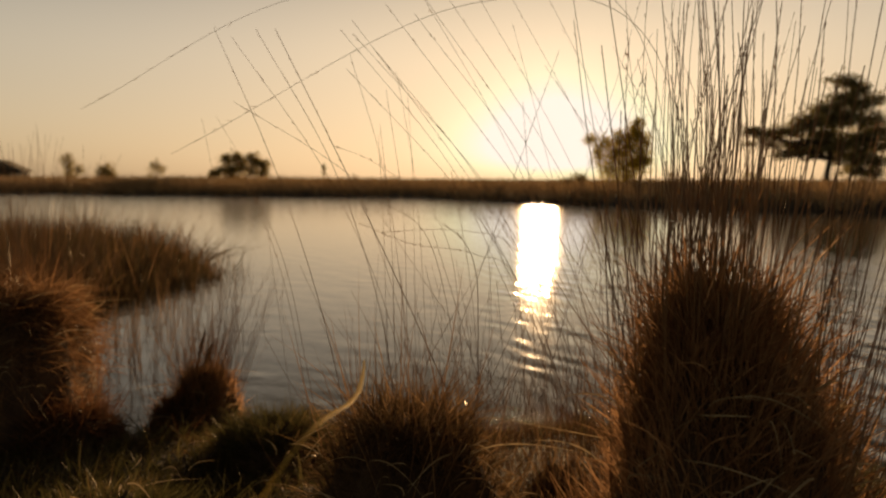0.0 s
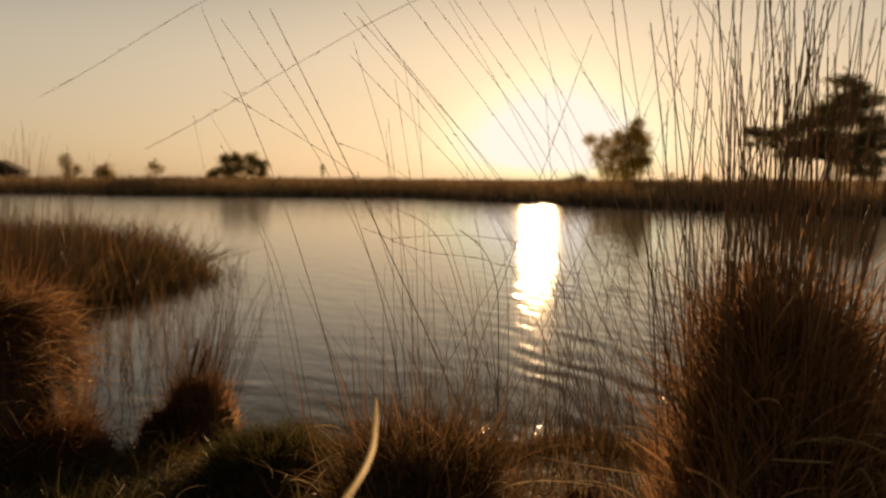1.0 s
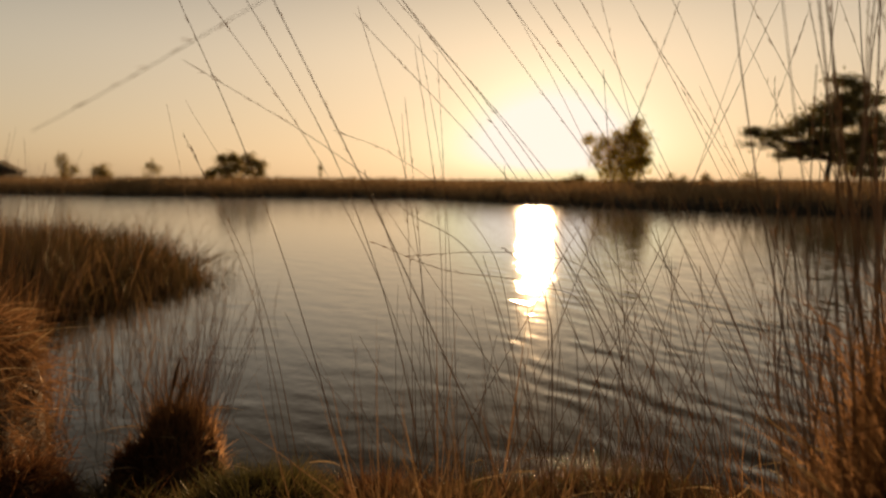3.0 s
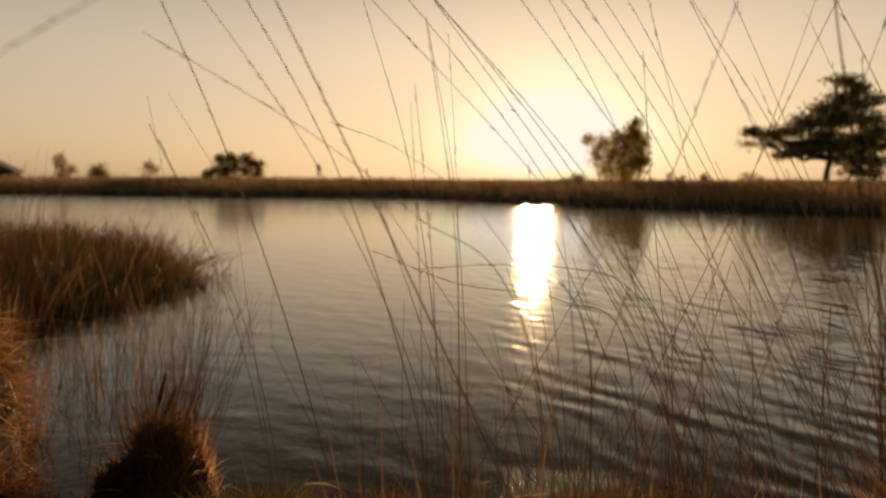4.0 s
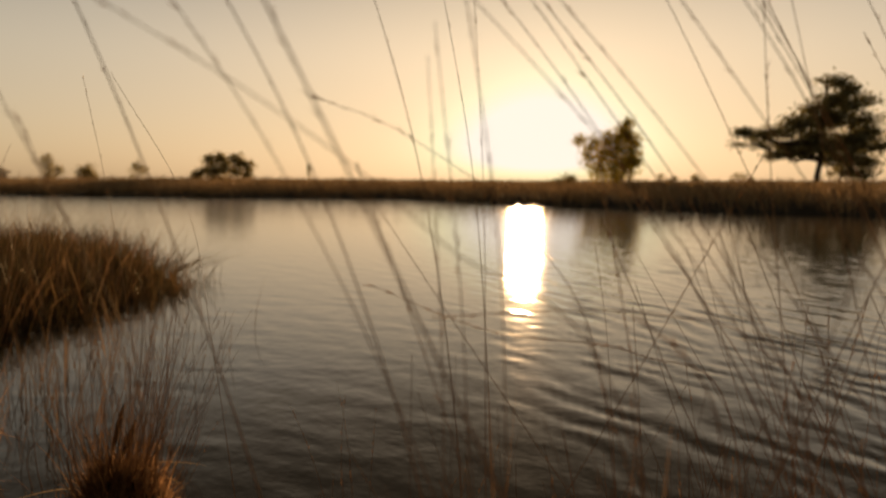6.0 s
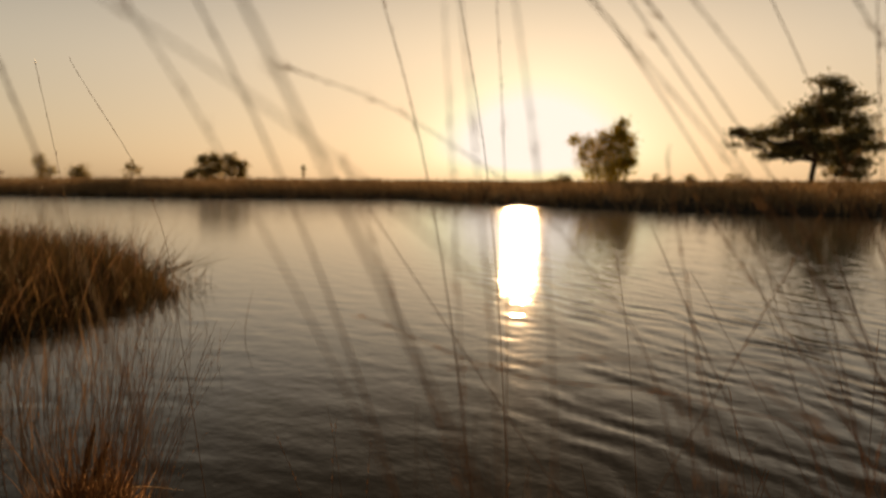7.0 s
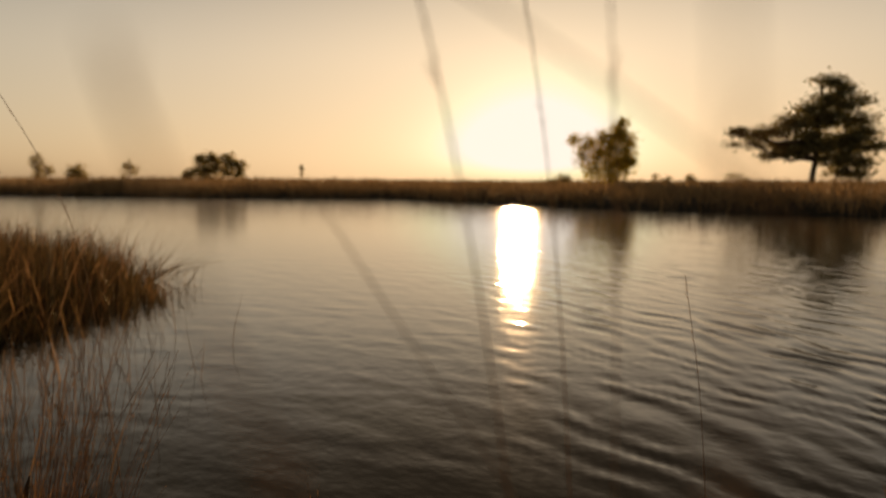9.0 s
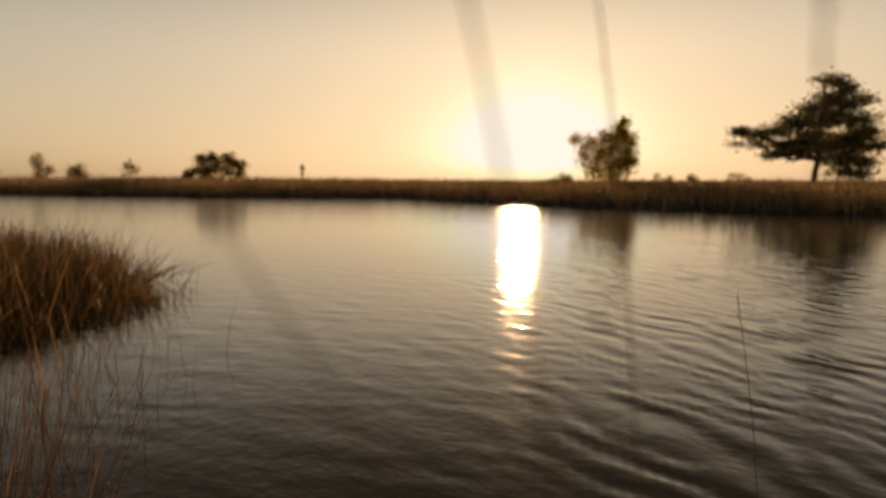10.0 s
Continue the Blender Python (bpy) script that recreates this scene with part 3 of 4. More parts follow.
    if fan:
        # stiff upright leaves standing out of the top
        m = fan[0]
        a, q = rng.uniform(0, 6.283, m), np.sqrt(rng.random(m)) * 0.7
        base = np.stack([q * r * np.cos(a), q * r * np.sin(a), h * top * 0.7 * (1 - q**2)], -1)
        way = np.stack([fan[3] * q * np.cos(a) + rng.normal(0, 0.21, m), fan[3] * q * np.sin(a) + rng.normal(0, 0.21, m), np.ones(m)], -1)
        part("upright_leaves", ribbons("upright_leaves", base, way, rng.uniform(*fan[1], m), fan[2] * rng.uniform(0.6, 1.4, m), rng.normal(0, 0.09, (m, 3)), STALK, 5), ob, "stiff dry upright leaves", "stuff")
    # stalks
    m = stalks
    if m:
        a, q = rng.uniform(0, 6.283, m), np.sqrt(rng.random(m)) * 0.75
        base = np.stack([q * r * np.cos(a), q * r * np.sin(a), h * top * 0.6 * (1 - q)], -1)
        ln = rng.uniform(*stalk_len, m)
        way = unit(np.stack([lean[0] + spread * q * np.cos(a) + rng.normal(0, loose, m), lean[1] + spread * q * np.sin(a) + rng.normal(0, loose, m), np.ones(m)], -1))
        tip = base + way * ln[:, None]
        sag = np.stack([rng.normal(0.0, 0.03, m), rng.normal(0, 0.03, m), np.zeros(m)], -1) * ln[:, None]
        part("stalk_tuft", stems("stalk_tuft", base, tip, sag, thick * rng.uniform(0.0006, 0.0011, m), STALK), ob, kind="stuff")
        part("seed_fringe", spikelets("seed_fringe", base, tip, sag, 16, STALK, size=0.007, spread=0.3), ob, kind="stuff")
    return ob


tussock(-1.76, 2.30, 0.315, 0.61, 9500, 30, WARM, "rounded rust-brown moor grass tussock at the waterline", (0.06, 0.15), (0.5, 1.0), (-0.02, 0), 0.2, 0.0030, 0.15, 11, 0.97, 4.2, 0.5, 0.7, under=0.14, mess=0.65, pale=140)
tussock(-2.2, 3.12, 0.30, 0.56, 1300, 460, STRAW, "orange moor grass tussock with upright dry stalks", (0.2, 0.45), (0.45, 1.3), (0.0, 0), 0.2, 0.0032, 2.2, 12, 0.75, 2.4, 0.1, 0.1, 1.5)
tussock(-1.16, 2.64, 0.15, 0.30, 2000, 170, BROWN, "small brown tussock standing at the water's edge", (0.045, 0.12), (0.3, 0.72), (0.20, 0.05), 0.15, 0.0030, 1.0, 13, 0.9, 2.2, 0.25, 0.3, 1.0, (260, (0.14, 0.38), 0.0026, 0.10), mess=0.2, pale=20)
tussock(-1.24, 2.56, 0.12, 0.19, 1400, 0, WARM, "low dark lobe of grass beside a small tussock", (0.04, 0.10), (0.3, 0.6), (0, 0), 0.3, 0.0028, 0.9, 29, 0.9, 2.2, 0.3, 0.3)
tussock(-0.25, 1.12, 0.21, 0.40, 3400, 0, DULL, "dark moor grass tussock with reddish upright leaves", (0.06, 0.17), (0.5, 0.95), (-0.3, 0), 0.35, 0.0022, 1.0, 14, 0.85, 2.2, 0.35, 0.3, 1.0, (80, (0.16, 0.46), 0.0026, 0.45), mess=0.45, pale=90)
tussock(0.27, 0.90, 0.212, 0.61, 7500, 85, BROWN, "tall brown moor grass tussock with many dry stalks", (0.07, 0.18), (0.5, 1.15), (0.02, 0.03), 0.12, 0.0024, 1.0, 15, 0.95, 1.7, 0.12, 0.2, 1.6, (220, (0.12, 0.42), 0.0024, 0.2), mess=0.26, pale=160, loose=0.09)
tussock(0.24, 0.91, 0.095, 0.62, 1500, 165, BROWN, "narrow tall brown moor grass tussock with dry stalks", (0.1, 0.22), (0.4, 0.9), (0.045, 0.03), 0.12, 0.0024, 1.0, 17, 0.95, 1.4, 0.12, 0.2, 2.1, (110, (0.15, 0.36), 0.0022, 0.12), loose=0.068)
tussock(0.085, 0.91, 0.105, 0.25, 1500, 0, WARM, "low brown grass skirt at the foot of a tussock", (0.07, 0.18), (0.5, 0.9), (0, 0), 0.2, 0.0024, 0.9, 28, 0.9, 1.6, 0.2, 0.25, mess=0.3, pale=30)
tussock(0.50, 0.99, 0.07, 0.42, 700, 60, STRAW, "slim orange tuft of dry stalks leaning over the water", (0.1, 0.24), (0.35, 0.75), (0.16, 0.03), 0.2, 0.0024, 1.2, 27, 0.9, 1.6, 0.2, 0.3, 1.3)
tussock(-0.08, 1.42, 0.11, 0.10, 70, 10, DULL, "thin tuft of stiff upright dry leaves", (0.2, 0.42), (0.4, 0.7), (-0.05, 0), 0.4, 0.0026, 1.6, 22, 0.8, 2.6, 0.5)
tussock(0.14, 1.62, 0.10, 0.08, 90, 14, DULL, "thin tuft of stiff upright dry leaves", (0.2, 0.4), (0.4, 0.7), (-0.05, 0), 0.4, 0.0026, 1.6, 23, 0.8, 2.6, 0.5)
tussock(0.34, 1.47, 0.09, 0.10, 160, 34, STRAW, "thin tuft of dry orange stalks on the bank", (0.2, 0.45), (0.4, 0.72), (0.05, 0), 0.3, 0.0026, 1.5, 30, 0.8, 2.4, 0.4)
tussock(0.75, 1.75, 0.16, 0.20, 1500, 40, STRAW, "low brown moor grass tussock on the bank", (0.12, 0.30), (0.35, 0.7), (-0.2, 0), 0.3, 0.0026, 0.8, 16, 0.75)
tussock(-0.72, 2.02, 0.23, 0.17, 4600, 0, GREEN, "low green grassy hummock on the bank", (0.05, 0.13), (0.3, 0.6), (0, 0), 0.3, 0.0022, 0.9, 18, 0.85)
tussock(-0.95, 1.3, 0.26, 0.10, 3600, 0, GREEN, "low green grassy hummock on the bank", (0.05, 0.13), (0.3, 0.6), (0, 0), 0.3, 0.0022, 0.7, 19, 0.8)
tussock(-1.46, 2.14, 0.19, 0.23, 3000, 0, RUST, "low dark grass tuft at the foot of a tussock", (0.05, 0.13), (0.3, 0.6), (0, 0), 0.3, 0.0028, 0.7, 24, 0.85, 2.2, 0.6, 0.4, mess=0.5)
tussock(-0.42, 2.15, 0.2, 0.10, 1800, 10, RUST, "low reddish tussock near the water", (0.06, 0.16), (0.3, 0.6), (0, 0), 0.3, 0.0024, 0.7, 20, 0.8)

for x, y, r in ((-15.0, 47.4, 0.3), (-23.6, 51.6, 0.2), (-24.4, 52.1, 0.28)):
    tussock(x, y, r, 0.28, 260, 0, SEDGE, "small dark grass clump at the far waterline", (0.1, 0.25), (0.3, 0.6), (0, 0), 0.3, 0.02, 0.8, 40 + int(-x), 0.8)

# ---- grass on the near bank ----
rng = np.random.default_rng(31)


def bank_grass(n, xr, yr, dr, length, width, material, label, lean=0.35, soft=0.5):
    x, y = scatter_land(n, xr, yr, dr)
    keep = (ripple(x, y, 41, 0.5) > -0.5 * rng.random(len(x)) - 0.35) & (np.hypot(x + 1.47, y - 2.7) > 0.2) & ((np.hypot((x - 0.22) * 1.2, y - 1.85) > 0.5) | (rng.random(len(x)) < 0.14))
    x, y = x[keep], y[keep]
    m = len(x)
    ln = rng.uniform(*length, m) * (0.8 + 0.3 * ripple(x, y, 42, 0.4))
    way = np.stack([rng.normal(0, lean, m), rng.normal(0, lean, m), np.ones(m)], -1)
    droop = np.stack([rng.normal(0, 0.3, m), rng.normal(0, 0.3, m), -rng.uniform(0, soft, m)], -1)
    base = np.stack([x, y, ground_height(x, y) - 0.01], -1)
    return tagged(new("bank_grass", ribbons("bank_grass", base, way, ln, width * rng.uniform(0.6, 1.4, m), droop, material, 4)), label, "grass", kind="stuff")


bank_grass(52000, (-2.7, 1.3), (0.1, 2.9), (0.10, 9), (0.05, 0.14), 0.0026, GREEN, "short green and brown grass covering the bank")
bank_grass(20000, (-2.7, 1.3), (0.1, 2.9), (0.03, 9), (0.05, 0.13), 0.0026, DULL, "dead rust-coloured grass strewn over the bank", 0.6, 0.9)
bank_grass(22000, (-6, 5), (-3.5, 2.6), (0.1, 9), (0.08, 0.2), 0.006, GREEN, "rough grass farther along the bank")
bank_grass(9000, (-12, -2.6), (2.0, 9), (0.0, 9), (0.25, 0.55), 0.006, SEDGE, "brown sedge on the land behind the reeds", 0.25, 0.5)
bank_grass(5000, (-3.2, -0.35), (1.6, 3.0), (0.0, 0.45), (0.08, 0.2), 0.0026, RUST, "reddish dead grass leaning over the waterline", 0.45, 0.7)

bank_grass(9000, (-0.6, 1.0), (2.15, 2.75), (0.0, 0.5), (0.04, 0.13), 0.0024, RUST, "low rust-coloured grass at the waterline", 0.5, 0.8)

# glistening wet litter along the waterline
m = 4200
x, y = rng.normal(0.22, 0.2, m), rng.normal(2.70, 0.10, m)
d = shore_distance(x, y)
keep = (d > -0.5) & (d < 0.15)
x, y = x[keep], y[keep]
m = len(x)
WET = rough_material("wet_litter", [(0.3, (0.03, 0.015, 0.008)), (0.7, (0.12, 0.06, 0.025))], 20.0, 0.3, 0.09)
way = np.stack([rng.normal(size=m), rng.normal(size=m), rng.normal(0.02, 0.2, m)], -1)
ln = rng.uniform(0.003, 0.009, m)
wet = tagged(new("wet_litter", ribbons("wet_litter", np.stack([x, y, np.maximum(ground_height(x, y), 0) + rng.uniform(0.002, 0.014, m)], -1), way, ln, ln * 0.4, rng.normal(0, 0.06, (m, 3)), WET, 2, unit(np.cross(way, np.array([0.0, 0.0, 1.0]) + rng.normal(0, 0.2, (m, 3)))))),
             "glistening wet dead leaves along the waterline", "leaf litter", kind="stuff")

# ---- reed bed standing in the water ----
BED = [(-3.15, 4.9), (-2.85, 6.1), (-2.62, 7.5), (-3.05, 8.5), (-3.9, 9.6), (-6.0, 11.5), (-9.5, 11.5), (-8.0, 6.0), (-5.0, 4.6)]


def in_poly(x, y, poly):
    c = np.zeros(x.shape, bool)
    for (ax, ay), (bx, by) in zip(poly, poly[1:] + poly[:1]):
        c ^= ((ay > y) != (by > y)) & (x < (bx - ax) * (y - ay) / (by - ay + 1e-12) + ax)
    return c


bed = thing("sedge_bed", (-4.5, 7.5, 0), "bed of dark brown-green sedge standing in the water", "reeds")


def bed_blades(n, length, width, material, lean, droop_z, shrink=True):
    x, y = rng.uniform(-10, -2.2, n), rng.uniform(4.4, 12, n)
    jx, jy = x + 0.22 * ripple(x, y, 51, 0.8), y + 0.22 * ripple(x, y, 52, 0.8)
    keep = in_poly(jx, jy, BED)
    x, y = x[keep], y[keep]
    m = len(x)
    edge = np.clip((-2.3 - x) / 1.3, 0.45, 1) if shrink else 1.0
    ln = rng.uniform(*length, m) * edge * (0.9 + 0.3 * ripple(x, y, 53, 0.5) + 0.22 * ripple(x, y, 54, 0.18))
    way = np.stack([rng.normal(0.02, lean, m), rng.normal(0, lean, m), np.ones(m)], -1)
    droop = np.stack([rng.normal(0.05, 0.22, m), rng.normal(0, 0.22, m), -rng.uniform(0, droop_z, m)], -1)
    base = np.stack([x + 4.5, y - 7.5, np.full(m, -0.06)], -1)
    return ribbons("blades", base, way, ln, width * rng.uniform(0.6, 1.4, m), droop, material, 4)


part("foliage", bed_blades(40000, (0.36, 0.80), 0.008, SEDGE, 0.14, 0.35), bed, "dark sedge blades", "stuff")
part("dry_foliage", bed_blades(6000, (0.3, 0.78), 0.007, STRAW, 0.18, 0.3), bed, "dry orange blades", "stuff")
part("stalk_tuft", bed_blades(2600, (0.55, 1.08), 0.006, STALK, 0.14, 0.15, False), bed, "thin dry stalks", "stuff")

# sparse pale stems standing in the shallows before the bed
m = 420
x = rng.uniform(-2.6, -1.35, m)
y = rng.uniform(3.3, 6.2, m)
keep = (shore_distance(x, y) < -0.05) & (x < -1.35 - 0.32 * (y - 3.3) + 0.25 * rng.normal(size=m))
x, y = x[keep], y[keep]
m = len(x)
base = np.stack([x, y, np.full(m, -0.05)], -1)
way = np.stack([rng.normal(0.06, 0.16, m), rng.normal(0, 0.16, m), np.ones(m)], -1)
shallow = tagged(new("shallow_sedge", ribbons("shallow_sedge", base, way, rng.uniform(0.2, 0.5, m), rng.uniform(0.003, 0.006, m), rng.normal(0, 0.12, (m, 3)) * (1, 1, 0.3), DULL, 4)),
                 "sparse pale sedge stems standing in shallow water", "reeds", kind="stuff")
m = 90
base = np.stack([rng.normal(-2.84, 0.2, m), rng.normal(7.4, 0.45, m), np.full(m, -0.05)], -1)
way = np.stack([rng.normal(0.1, 0.2, m), rng.normal(0, 0.2, m), np.ones(m)], -1)
fringe = tagged(new("sedge_fringe", ribbons("sedge_fringe", base, way, rng.uniform(0.2, 0.5, m), rng.uniform(0.005, 0.009, m), rng.normal(0.1, 0.2, (m, 3)) * (1, 1, 0.3), SEDGE, 4)),
                "loose fringe of sedge at the tip of the bed", "reeds", kind="stuff")

m = 46
base = np.stack([rng.normal(-3.2, 0.12, m), rng.normal(8.5, 0.25, m), np.full(m, 0.0)], -1)
way = np.stack([rng.uniform(0.4, 1.1, m), rng.normal(0, 0.15, m), rng.uniform(0.55, 0.9, m)], -1)
tips = tagged(new("sedge_fringe", ribbons("sedge_fringe", base, way, rng.uniform(0.35, 0.62, m), rng.uniform(0.005, 0.009, m), np.stack([rng.uniform(0, 0.25, m), rng.normal(0, 0.1, m), -rng.uniform(0.0, 0.25, m)], -1), SEDGE, 5)),
              "sedge leaves leaning out over the water", "reeds", kind="stuff")

# ---- single stalks ----


def curve_points(ctrl, k=14):
    """A smooth line through a few points."""
    c = np.array(ctrl, float)
    ext = np.concatenate([[2 * c[0] - c[1]], c, [2 * c[-1] - c[-2]]])
    outp = []
    for i in range(1, len(ext) - 2):
        p0, p1, p2, p3 = ext[i - 1:i + 3]
        for t in np.linspace(0, 1, k, endpoint=False):
            outp.append(0.5 * (2 * p1 + (p2 - p0) * t + (2 * p0 - 5 * p1 + 4 * p2 - p3) * t * t + (3 * p1 - p0 - 3 * p2 + p3) * t**3))
    return np.array(outp + [c[-1]])


def single_stalk(ctrl, label="slender dry moor grass stalk with a narrow seed head", radius=0.0009, grains=26, head=0.25):
    """One stalk as a thing of its own: stem and seed head."""
    pts = curve_points(ctrl)
    at = pts[0]
    ob = thing("grass_stalk", at, label, "grass stalk", "single stalks before the water")
    v, f = tube(pts - at, radius * 0.85, radius * 0.36, 5)
    part("stem", mesh_from("stem", v, f, STALK), ob)
    if grains:
        n = len(pts)
        i = rng.integers(int(n * (1 - head)), n - 1, grains)
        q = rng.random((grains, 1))
        base = (pts[i] * (1 - q) + pts[i + 1] * q) - at
        way = unit(pts[i + 1] - pts[i]) + rng.normal(size=(grains, 3)) * 0.22
        ln = rng.uniform(0.006, 0.013, grains)
        part("seed_head", ribbons("seed_head", base, way, ln, ln * 0.09, np.zeros((grains, 3)), STALK, 2), ob, kind="stuff")
    return ob


def bowed(x, y, lean, curve, top, z0=0.2, label="slender dry moor grass stalk with a narrow seed head", **kw):
    """A stalk that crosses eye level (z = 1.05) at (x, y), leaning left by lean metres a metre there and ever more above; its foot is nearly upright."""
    zs = np.linspace(z0, top, 60)
    slope = lean + 2 * curve * (zs - 1.05)
    slope = np.maximum(slope, 0.3 * lean) if lean > 0 else np.minimum(slope, 0.3 * lean)
    xs = -np.concatenate([[0], np.cumsum((slope[1:] + slope[:-1]) / 2 * np.diff(zs))])
    xs += x - np.interp(min(1.05, top), zs, xs)
    return single_stalk([(xs[i], y, zs[i]) for i in (0, 15, 30, 45, 59)], label, **kw)


def leaning(x, y, lean, top, z0=0.2, bow=0.045, depth_lean=0.0, **kw):
    """A stalk that crosses eye level (z = 1.05) at (x, y), leaning by lean metres to the left for each metre up."""
    zs = [z0, z0 + (top - z0) * 0.45, z0 + (top - z0) * 0.8, top]
    off = [0.0, bow, bow * 0.6, 0.0]
    x -= float(np.interp(1.05, zs, off))
    return single_stalk([(x - lean * (z - 1.05) + b, y + depth_lean * (z - 1.05), z) for z, b in zip(zs, off)], **kw)


bowed(-0.523, 1.29, 0.35, 0.18, 1.37, radius=0.0013)
bowed(-0.390, 1.25, 0.41, 0.41, 1.36, radius=0.0012)
bowed(-0.354, 1.15, 0.47, 0.05, 1.34, radius=0.0016)
bowed(-0.318, 1.55, 0.20, 0.24, 1.36, radius=0.0011)
bowed(-0.250, 1.70, 0.12, 0.17, 1.34, radius=0.0010)
bowed(-0.306, 1.29, 0.05, 0.19, 1.15, radius=0.0008)
bowed(-0.293, 1.27, 0.09, 0.26, 1.17, radius=0.0009)
bowed(-0.264, 1.26, 0.09, 0.34, 1.24, radius=0.0009)
bowed(-0.250, 1.54, 0.03, 0.11, 1.28, radius=0.0008)
bowed(-0.111, 1.35, 0.72, 0.08, 1.40, radius=0.0010)
bowed(-0.088, 1.30, 0.80, 0.30, 1.36, radius=0.0010)
bowed(-0.014, 1.29, 0.74, 0.06, 1.42, radius=0.0010)
bowed(0.018, 1.29, 0.55, 0.50, 1.40, radius=0.0010)
bowed(-0.112, 1.46, 0.73, 0.16, 1.06, radius=0.0011)
bowed(-0.198, 1.25, 0.31, 0.0, 0.95, radius=0.0012)
bowed(-0.152, 1.39, 0.21, 0.17, 1.07, radius=0.0010)
bowed(-0.576, 1.25, 0.50, 0.60, 1.12, radius=0.0010)
bowed(-0.583, 1.26, 0.42, 0.40, 1.10, radius=0.0009)
bowed(-0.404, 1.22, 0.54, 0.45, 1.34, radius=0.0009)
bowed(-0.362, 1.30, 0.36, 0.11, 1.07, radius=0.0010)
bowed(-0.802, 2.15, 0.38, 0.90, 1.26, radius=0.0010)
bowed(0.038, 2.21, 0.24, 0.20, 0.92, radius=0.0010)
bowed(-0.092, 1.36, 0.69, 0.41, 1.34, radius=0.0011)
bowed(-0.157, 1.26, 0.80, 0.60, 1.28, radius=0.0010)
bowed(-0.135, 1.35, 0.66, 0.42, 1.38, radius=0.0010)
bowed(-0.043, 1.15, -0.35, 0.0, 1.30, radius=0.0009)
bowed(0.06, 1.34, 0.62, 0.20, 1.44, radius=0.0009)
bowed(0.11, 1.42, 0.58, 0.20, 1.46, radius=0.0010)
bowed(0.16, 1.52, 0.50, 0.15, 1.50, radius=0.0010)
bowed(0.22, 1.45, 0.52, 0.10, 1.50, radius=0.0009)
bowed(0.29, 1.50, 0.45, 0.10, 1.60, radius=0.0009)
bowed(0.02, 1.46, 0.48, 0.20, 1.50, radius=0.0009)
bowed(0.14, 1.38, -0.45, 0.0, 1.38, radius=0.0010)
bowed(0.03, 1.50, -0.55, 0.0, 1.08, radius=0.0010)
bowed(-0.92, 2.10, 0.15, 0.10, 1.25)
stalk_rng = np.random.default_rng(83)
for k in range(11):
    px, py = stalk_rng.uniform(0.0, 0.5), stalk_rng.uniform(1.2, 1.55)
    leaning(px, py, stalk_rng.uniform(0.15, 0.6) if k % 4 else stalk_rng.uniform(-0.5, -0.15), stalk_rng.uniform(1.15, 1.6), bow=stalk_rng.normal(0.02, 0.03), radius=stalk_rng.uniform(0.0006, 0.001))
for k in range(16):
    px, py = stalk_rng.uniform(0.0, 0.6), stalk_rng.uniform(1.25, 1.65)
    leaning(px, py, stalk_rng.normal(0.2, 0.25), stalk_rng.uniform(0.75, 1.12), bow=stalk_rng.normal(0.01, 0.03), radius=stalk_rng.uniform(0.0007, 0.0012), label="short dry moor grass stalk with a thin seed head")
single_stalk([(0.18, 0.82, 0.6), (0.14, 0.81, 1.213), (-0.134, 0.80, 1.303), (-0.568, 0.80, 1.092)], "dry grass stalk arching over sideways", 0.0007, 14)
single_stalk([(0.20, 0.85, 0.6), (0.10, 0.86, 1.30), (-0.36, 0.85, 1.33), (-0.72, 0.85, 1.16)], "dry grass stalk arching over sideways", 0.0006, 12)
single_stalk([(0.04, 1.33, 0.3), (0.02, 1.33, 0.80), (-0.033, 1.33, 0.916), (-0.117, 1.33, 0.942), (-0.21, 1.33, 0.946), (-0.31, 1.33, 0.94)], "dry grass stalk bent over to the horizontal", 0.0009, 14)
single_stalk([(-0.105, 1.21, 0.35), (-0.104, 1.21, 0.78), (-0.112, 1.21, 0.88), (-0.135, 1.21, 0.932), (-0.175, 1.21, 0.965)], "dark dry grass stalk with a drooping tip", 0.0013)
single_stalk([(-0.11, 1.16, 0.4), (-0.19, 1.16, 0.90), (-0.305, 1.16, 1.019), (-0.41, 1.16, 1.102), (-0.58, 1.16, 1.205)], "thin grass stalk leaning far over", 0.0008, 20)
single_stalk([(-0.12, 1.37, 0.4), (-0.15, 1.37, 0.85), (-0.22, 1.37, 1.006), (-0.33, 1.37, 1.094), (-0.42, 1.37, 1.131)], "thin grass stalk with a nodding tip", 0.0007, 16)
single_stalk([(0.03, 1.44, 0.35), (0.0, 1.44, 0.80), (-0.10, 1.44, 0.880), (-0.25, 1.44, 0.905), (-0.37, 1.44, 0.952)], "beaded dry grass stalk lying over sideways", 0.0010, 34, 0.5)

# yellow leaf rising from the grass close to the path
leaf = thing("grass_leaf", (-0.45, 0.02, 0.30), "broad yellow grass leaf arching over in the low sun", "grass leaf")
line = curve_points([(0, 0, 0), (0.09, 0.06, 0.42), (0.17, 0.18, 0.575), (0.183, 0.43, 0.54), (0.180, 0.54, 0.53), (0.172, 0.64, 0.527)], 10)
wd = 0.0088 * (np.clip(np.linspace(-0.45, 1.1, len(line)), 0.06, 1) * np.sin(np.linspace(0.3, 3.10, len(line))) ** 0.7)[:, None] * np.array([0.92, 0.05, -0.39])
cup = np.array([0, 0.0015, 0])
v = np.concatenate([line - wd / 2, line + cup, line + wd / 2])
k = len(line)
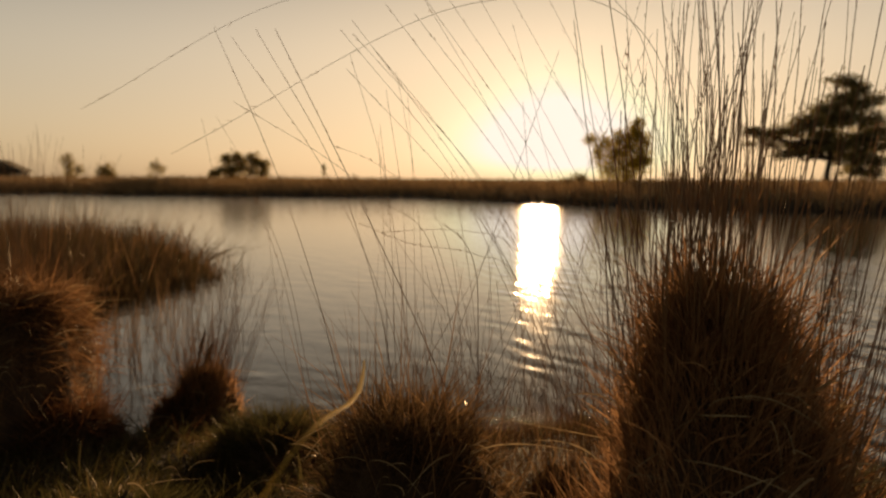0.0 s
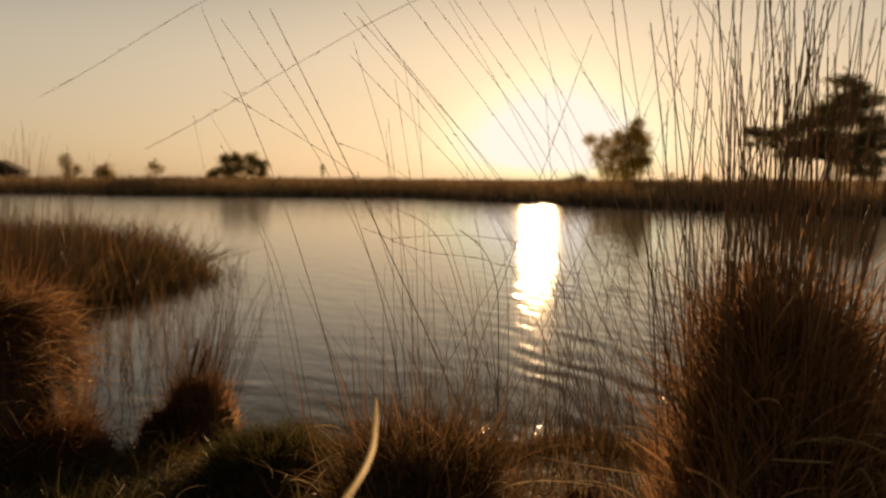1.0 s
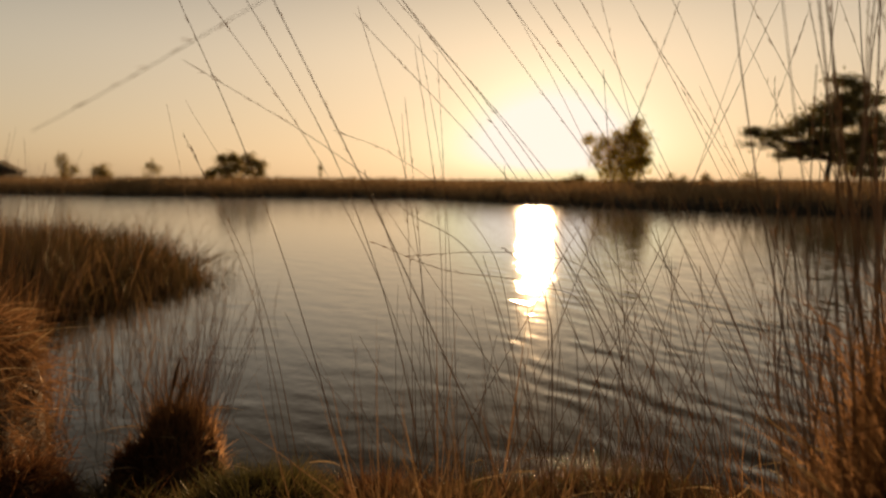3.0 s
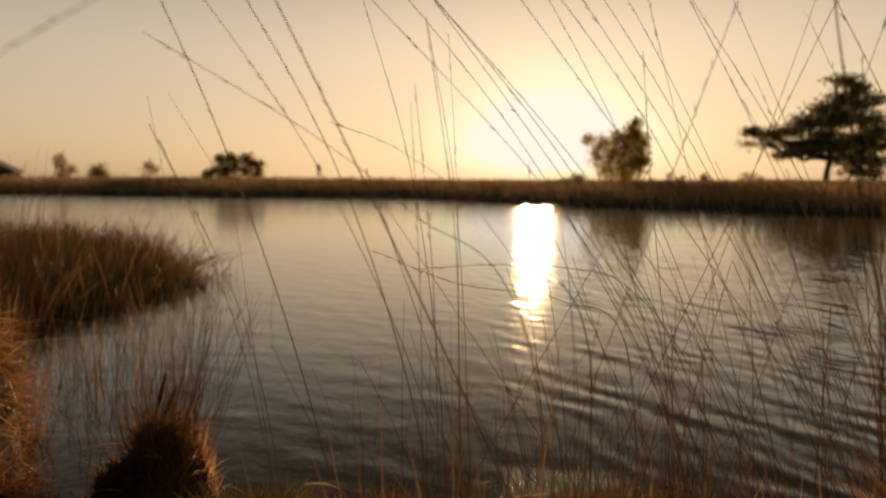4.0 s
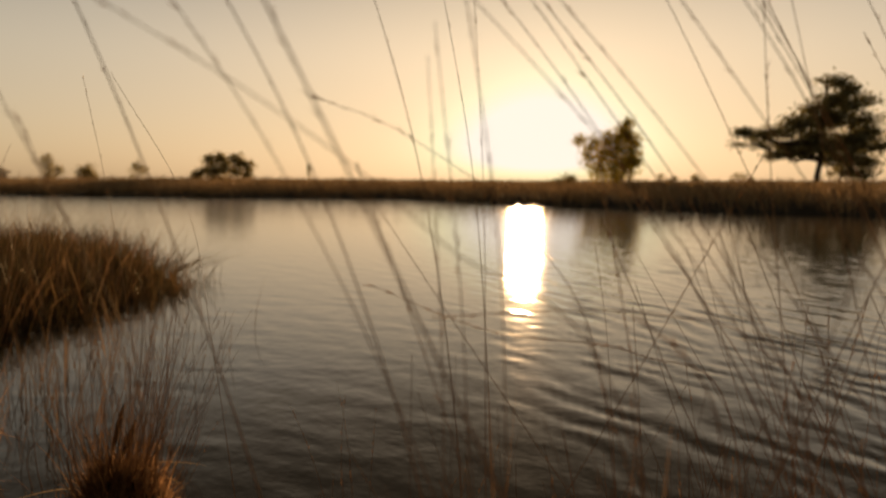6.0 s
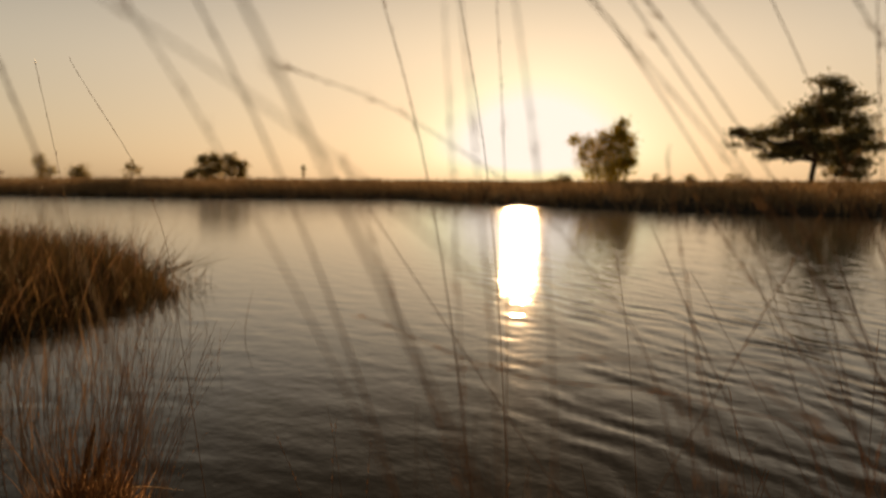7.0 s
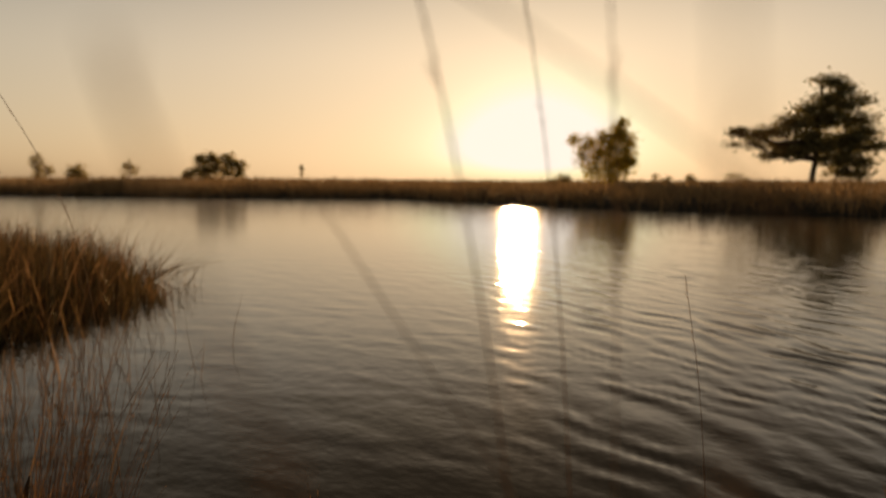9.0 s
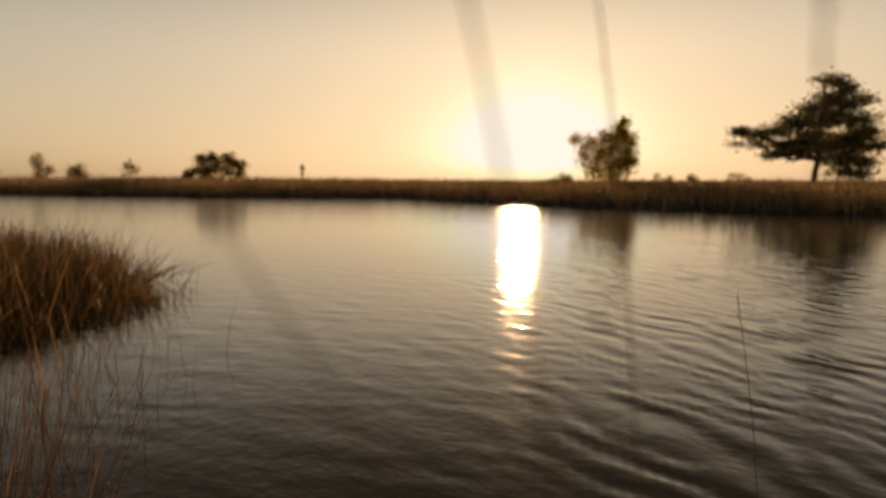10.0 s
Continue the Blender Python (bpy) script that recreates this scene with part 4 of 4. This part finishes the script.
part("blade", mesh_from("blade", v, [(a + i, a + i + 1, b + i + 1, b + i) for a, b in ((0, k), (k, 2 * k)) for i in range(k - 1)], YELLOW), leaf)

# pale curled dead leaves lying in the grass
rng = np.random.default_rng(71)
m = 130
x, y = rng.uniform(-1.0, 0.7, m), rng.uniform(0.45, 2.4, m)
base = np.stack([x, y, ground_height(x, y) + rng.uniform(0.03, 0.14, m)], -1)
way = np.stack([rng.normal(size=m), rng.normal(size=m), rng.normal(0.35, 0.3, m)], -1)
pale = tagged(new("dead_leaves", ribbons("dead_leaves", base, way, rng.uniform(0.07, 0.2, m), rng.uniform(0.003, 0.006, m),
                                         np.stack([rng.normal(0, 0.4, m), rng.normal(0, 0.4, m), -rng.uniform(0.2, 0.8, m)], -1), PALE, 6)),
              "pale curled dead grass leaves lying on the bank", "dead leaves", kind="stuff")

# short upright stubs in front of the water
rng = np.random.default_rng(61)
m = 120
x, y = rng.normal(0.0, 0.2, m), rng.uniform(1.3, 2.3, m)
x[:45], y[:45] = rng.normal(0.27, 0.07, 45), rng.uniform(1.85, 2.3, 45)
base = np.stack([x, y, ground_height(x, y)], -1)
tip = base + np.stack([rng.normal(-0.03, 0.07, m), rng.normal(0, 0.07, m), rng.uniform(0.15, 0.42, m)], -1)
stubs = tagged(new("stubble", stems("stubble", base, tip, rng.normal(0, 0.012, (m, 3)), rng.uniform(0.0008, 0.0016, m), STALK)),
               "short upright dry stems thinly spread on the bank", "grass", kind="stuff")

m = 70
x, y = rng.uniform(-0.30, 0.16, m), rng.uniform(1.22, 1.50, m)
base = np.stack([x, y, ground_height(x, y)], -1)
tip = base + np.stack([rng.normal(-0.03, 0.16, m), rng.normal(0, 0.06, m), rng.uniform(0.35, 0.66, m)], -1)
thin = tagged(new("stubble", stems("stubble", base, tip, rng.normal(0, 0.03, (m, 3)) * (1, 1, 0), rng.uniform(0.0006, 0.0011, m), STALK)),
              "thin dry stems crossing one another before the water", "grass", kind="stuff")

m = 80
x, y = rng.uniform(0.16, 0.72, m), rng.uniform(1.20, 1.62, m)
base = np.stack([x, y, ground_height(x, y)], -1)
tip = base + np.stack([rng.normal(-0.24, 0.14, m), rng.normal(0, 0.05, m), rng.uniform(0.40, 0.85, m)], -1)
lean = tagged(new("stubble", stems("stubble", base, tip, rng.normal(0, 0.03, (m, 3)) * (1, 1, 0), rng.uniform(0.0007, 0.0013, m), STALK)),
              "dry brown stems leaning over the bank before the water", "grass", kind="stuff")

# dark sticks and reed spikes in the inlet
for k in range(9):
    x, y = rng.normal(-1.68, 0.14), rng.normal(3.2, 0.18)
    single_stalk([(x, y, -0.08), (x + rng.normal(0, 0.03), y, 0.10), (x + rng.normal(0, 0.08), y, rng.uniform(0.12, 0.38))], "dark dead stem standing in shallow water", 0.0022, 0)


def reed_spike(base, top, label="short brown reed spike above the small tussock"):
    base, top = np.array(base, float), np.array(top, float)
    ob = thing("reed_spike", base, label, "reed", "brown reed spikes")
    v, f = tube(np.linspace(base, base + (top - base) * 0.5, 5) - base, 0.003, 0.003, 6)
    part("stem", mesh_from("stem", v, f, STALK), ob)
    s = np.linspace(0.45, 1, 9)[:, None]
    pts = base + (top - base) * s - base
    v, f = tube(pts, 0.008, 0.008, 8)
    w = np.sin(np.linspace(0.35, 2.9, 9)).repeat(8)[:, None]
    v = pts.repeat(8, 0) + (v - pts.repeat(8, 0)) * w
    part("head", mesh_from("head", v, f, BARK), ob, "dark brown seed head")


reed_spike((-1.235, 2.70, 0.18), (-1.17, 2.71, 0.43))
reed_spike((-1.215, 2.69, 0.18), (-1.13, 2.69, 0.39))
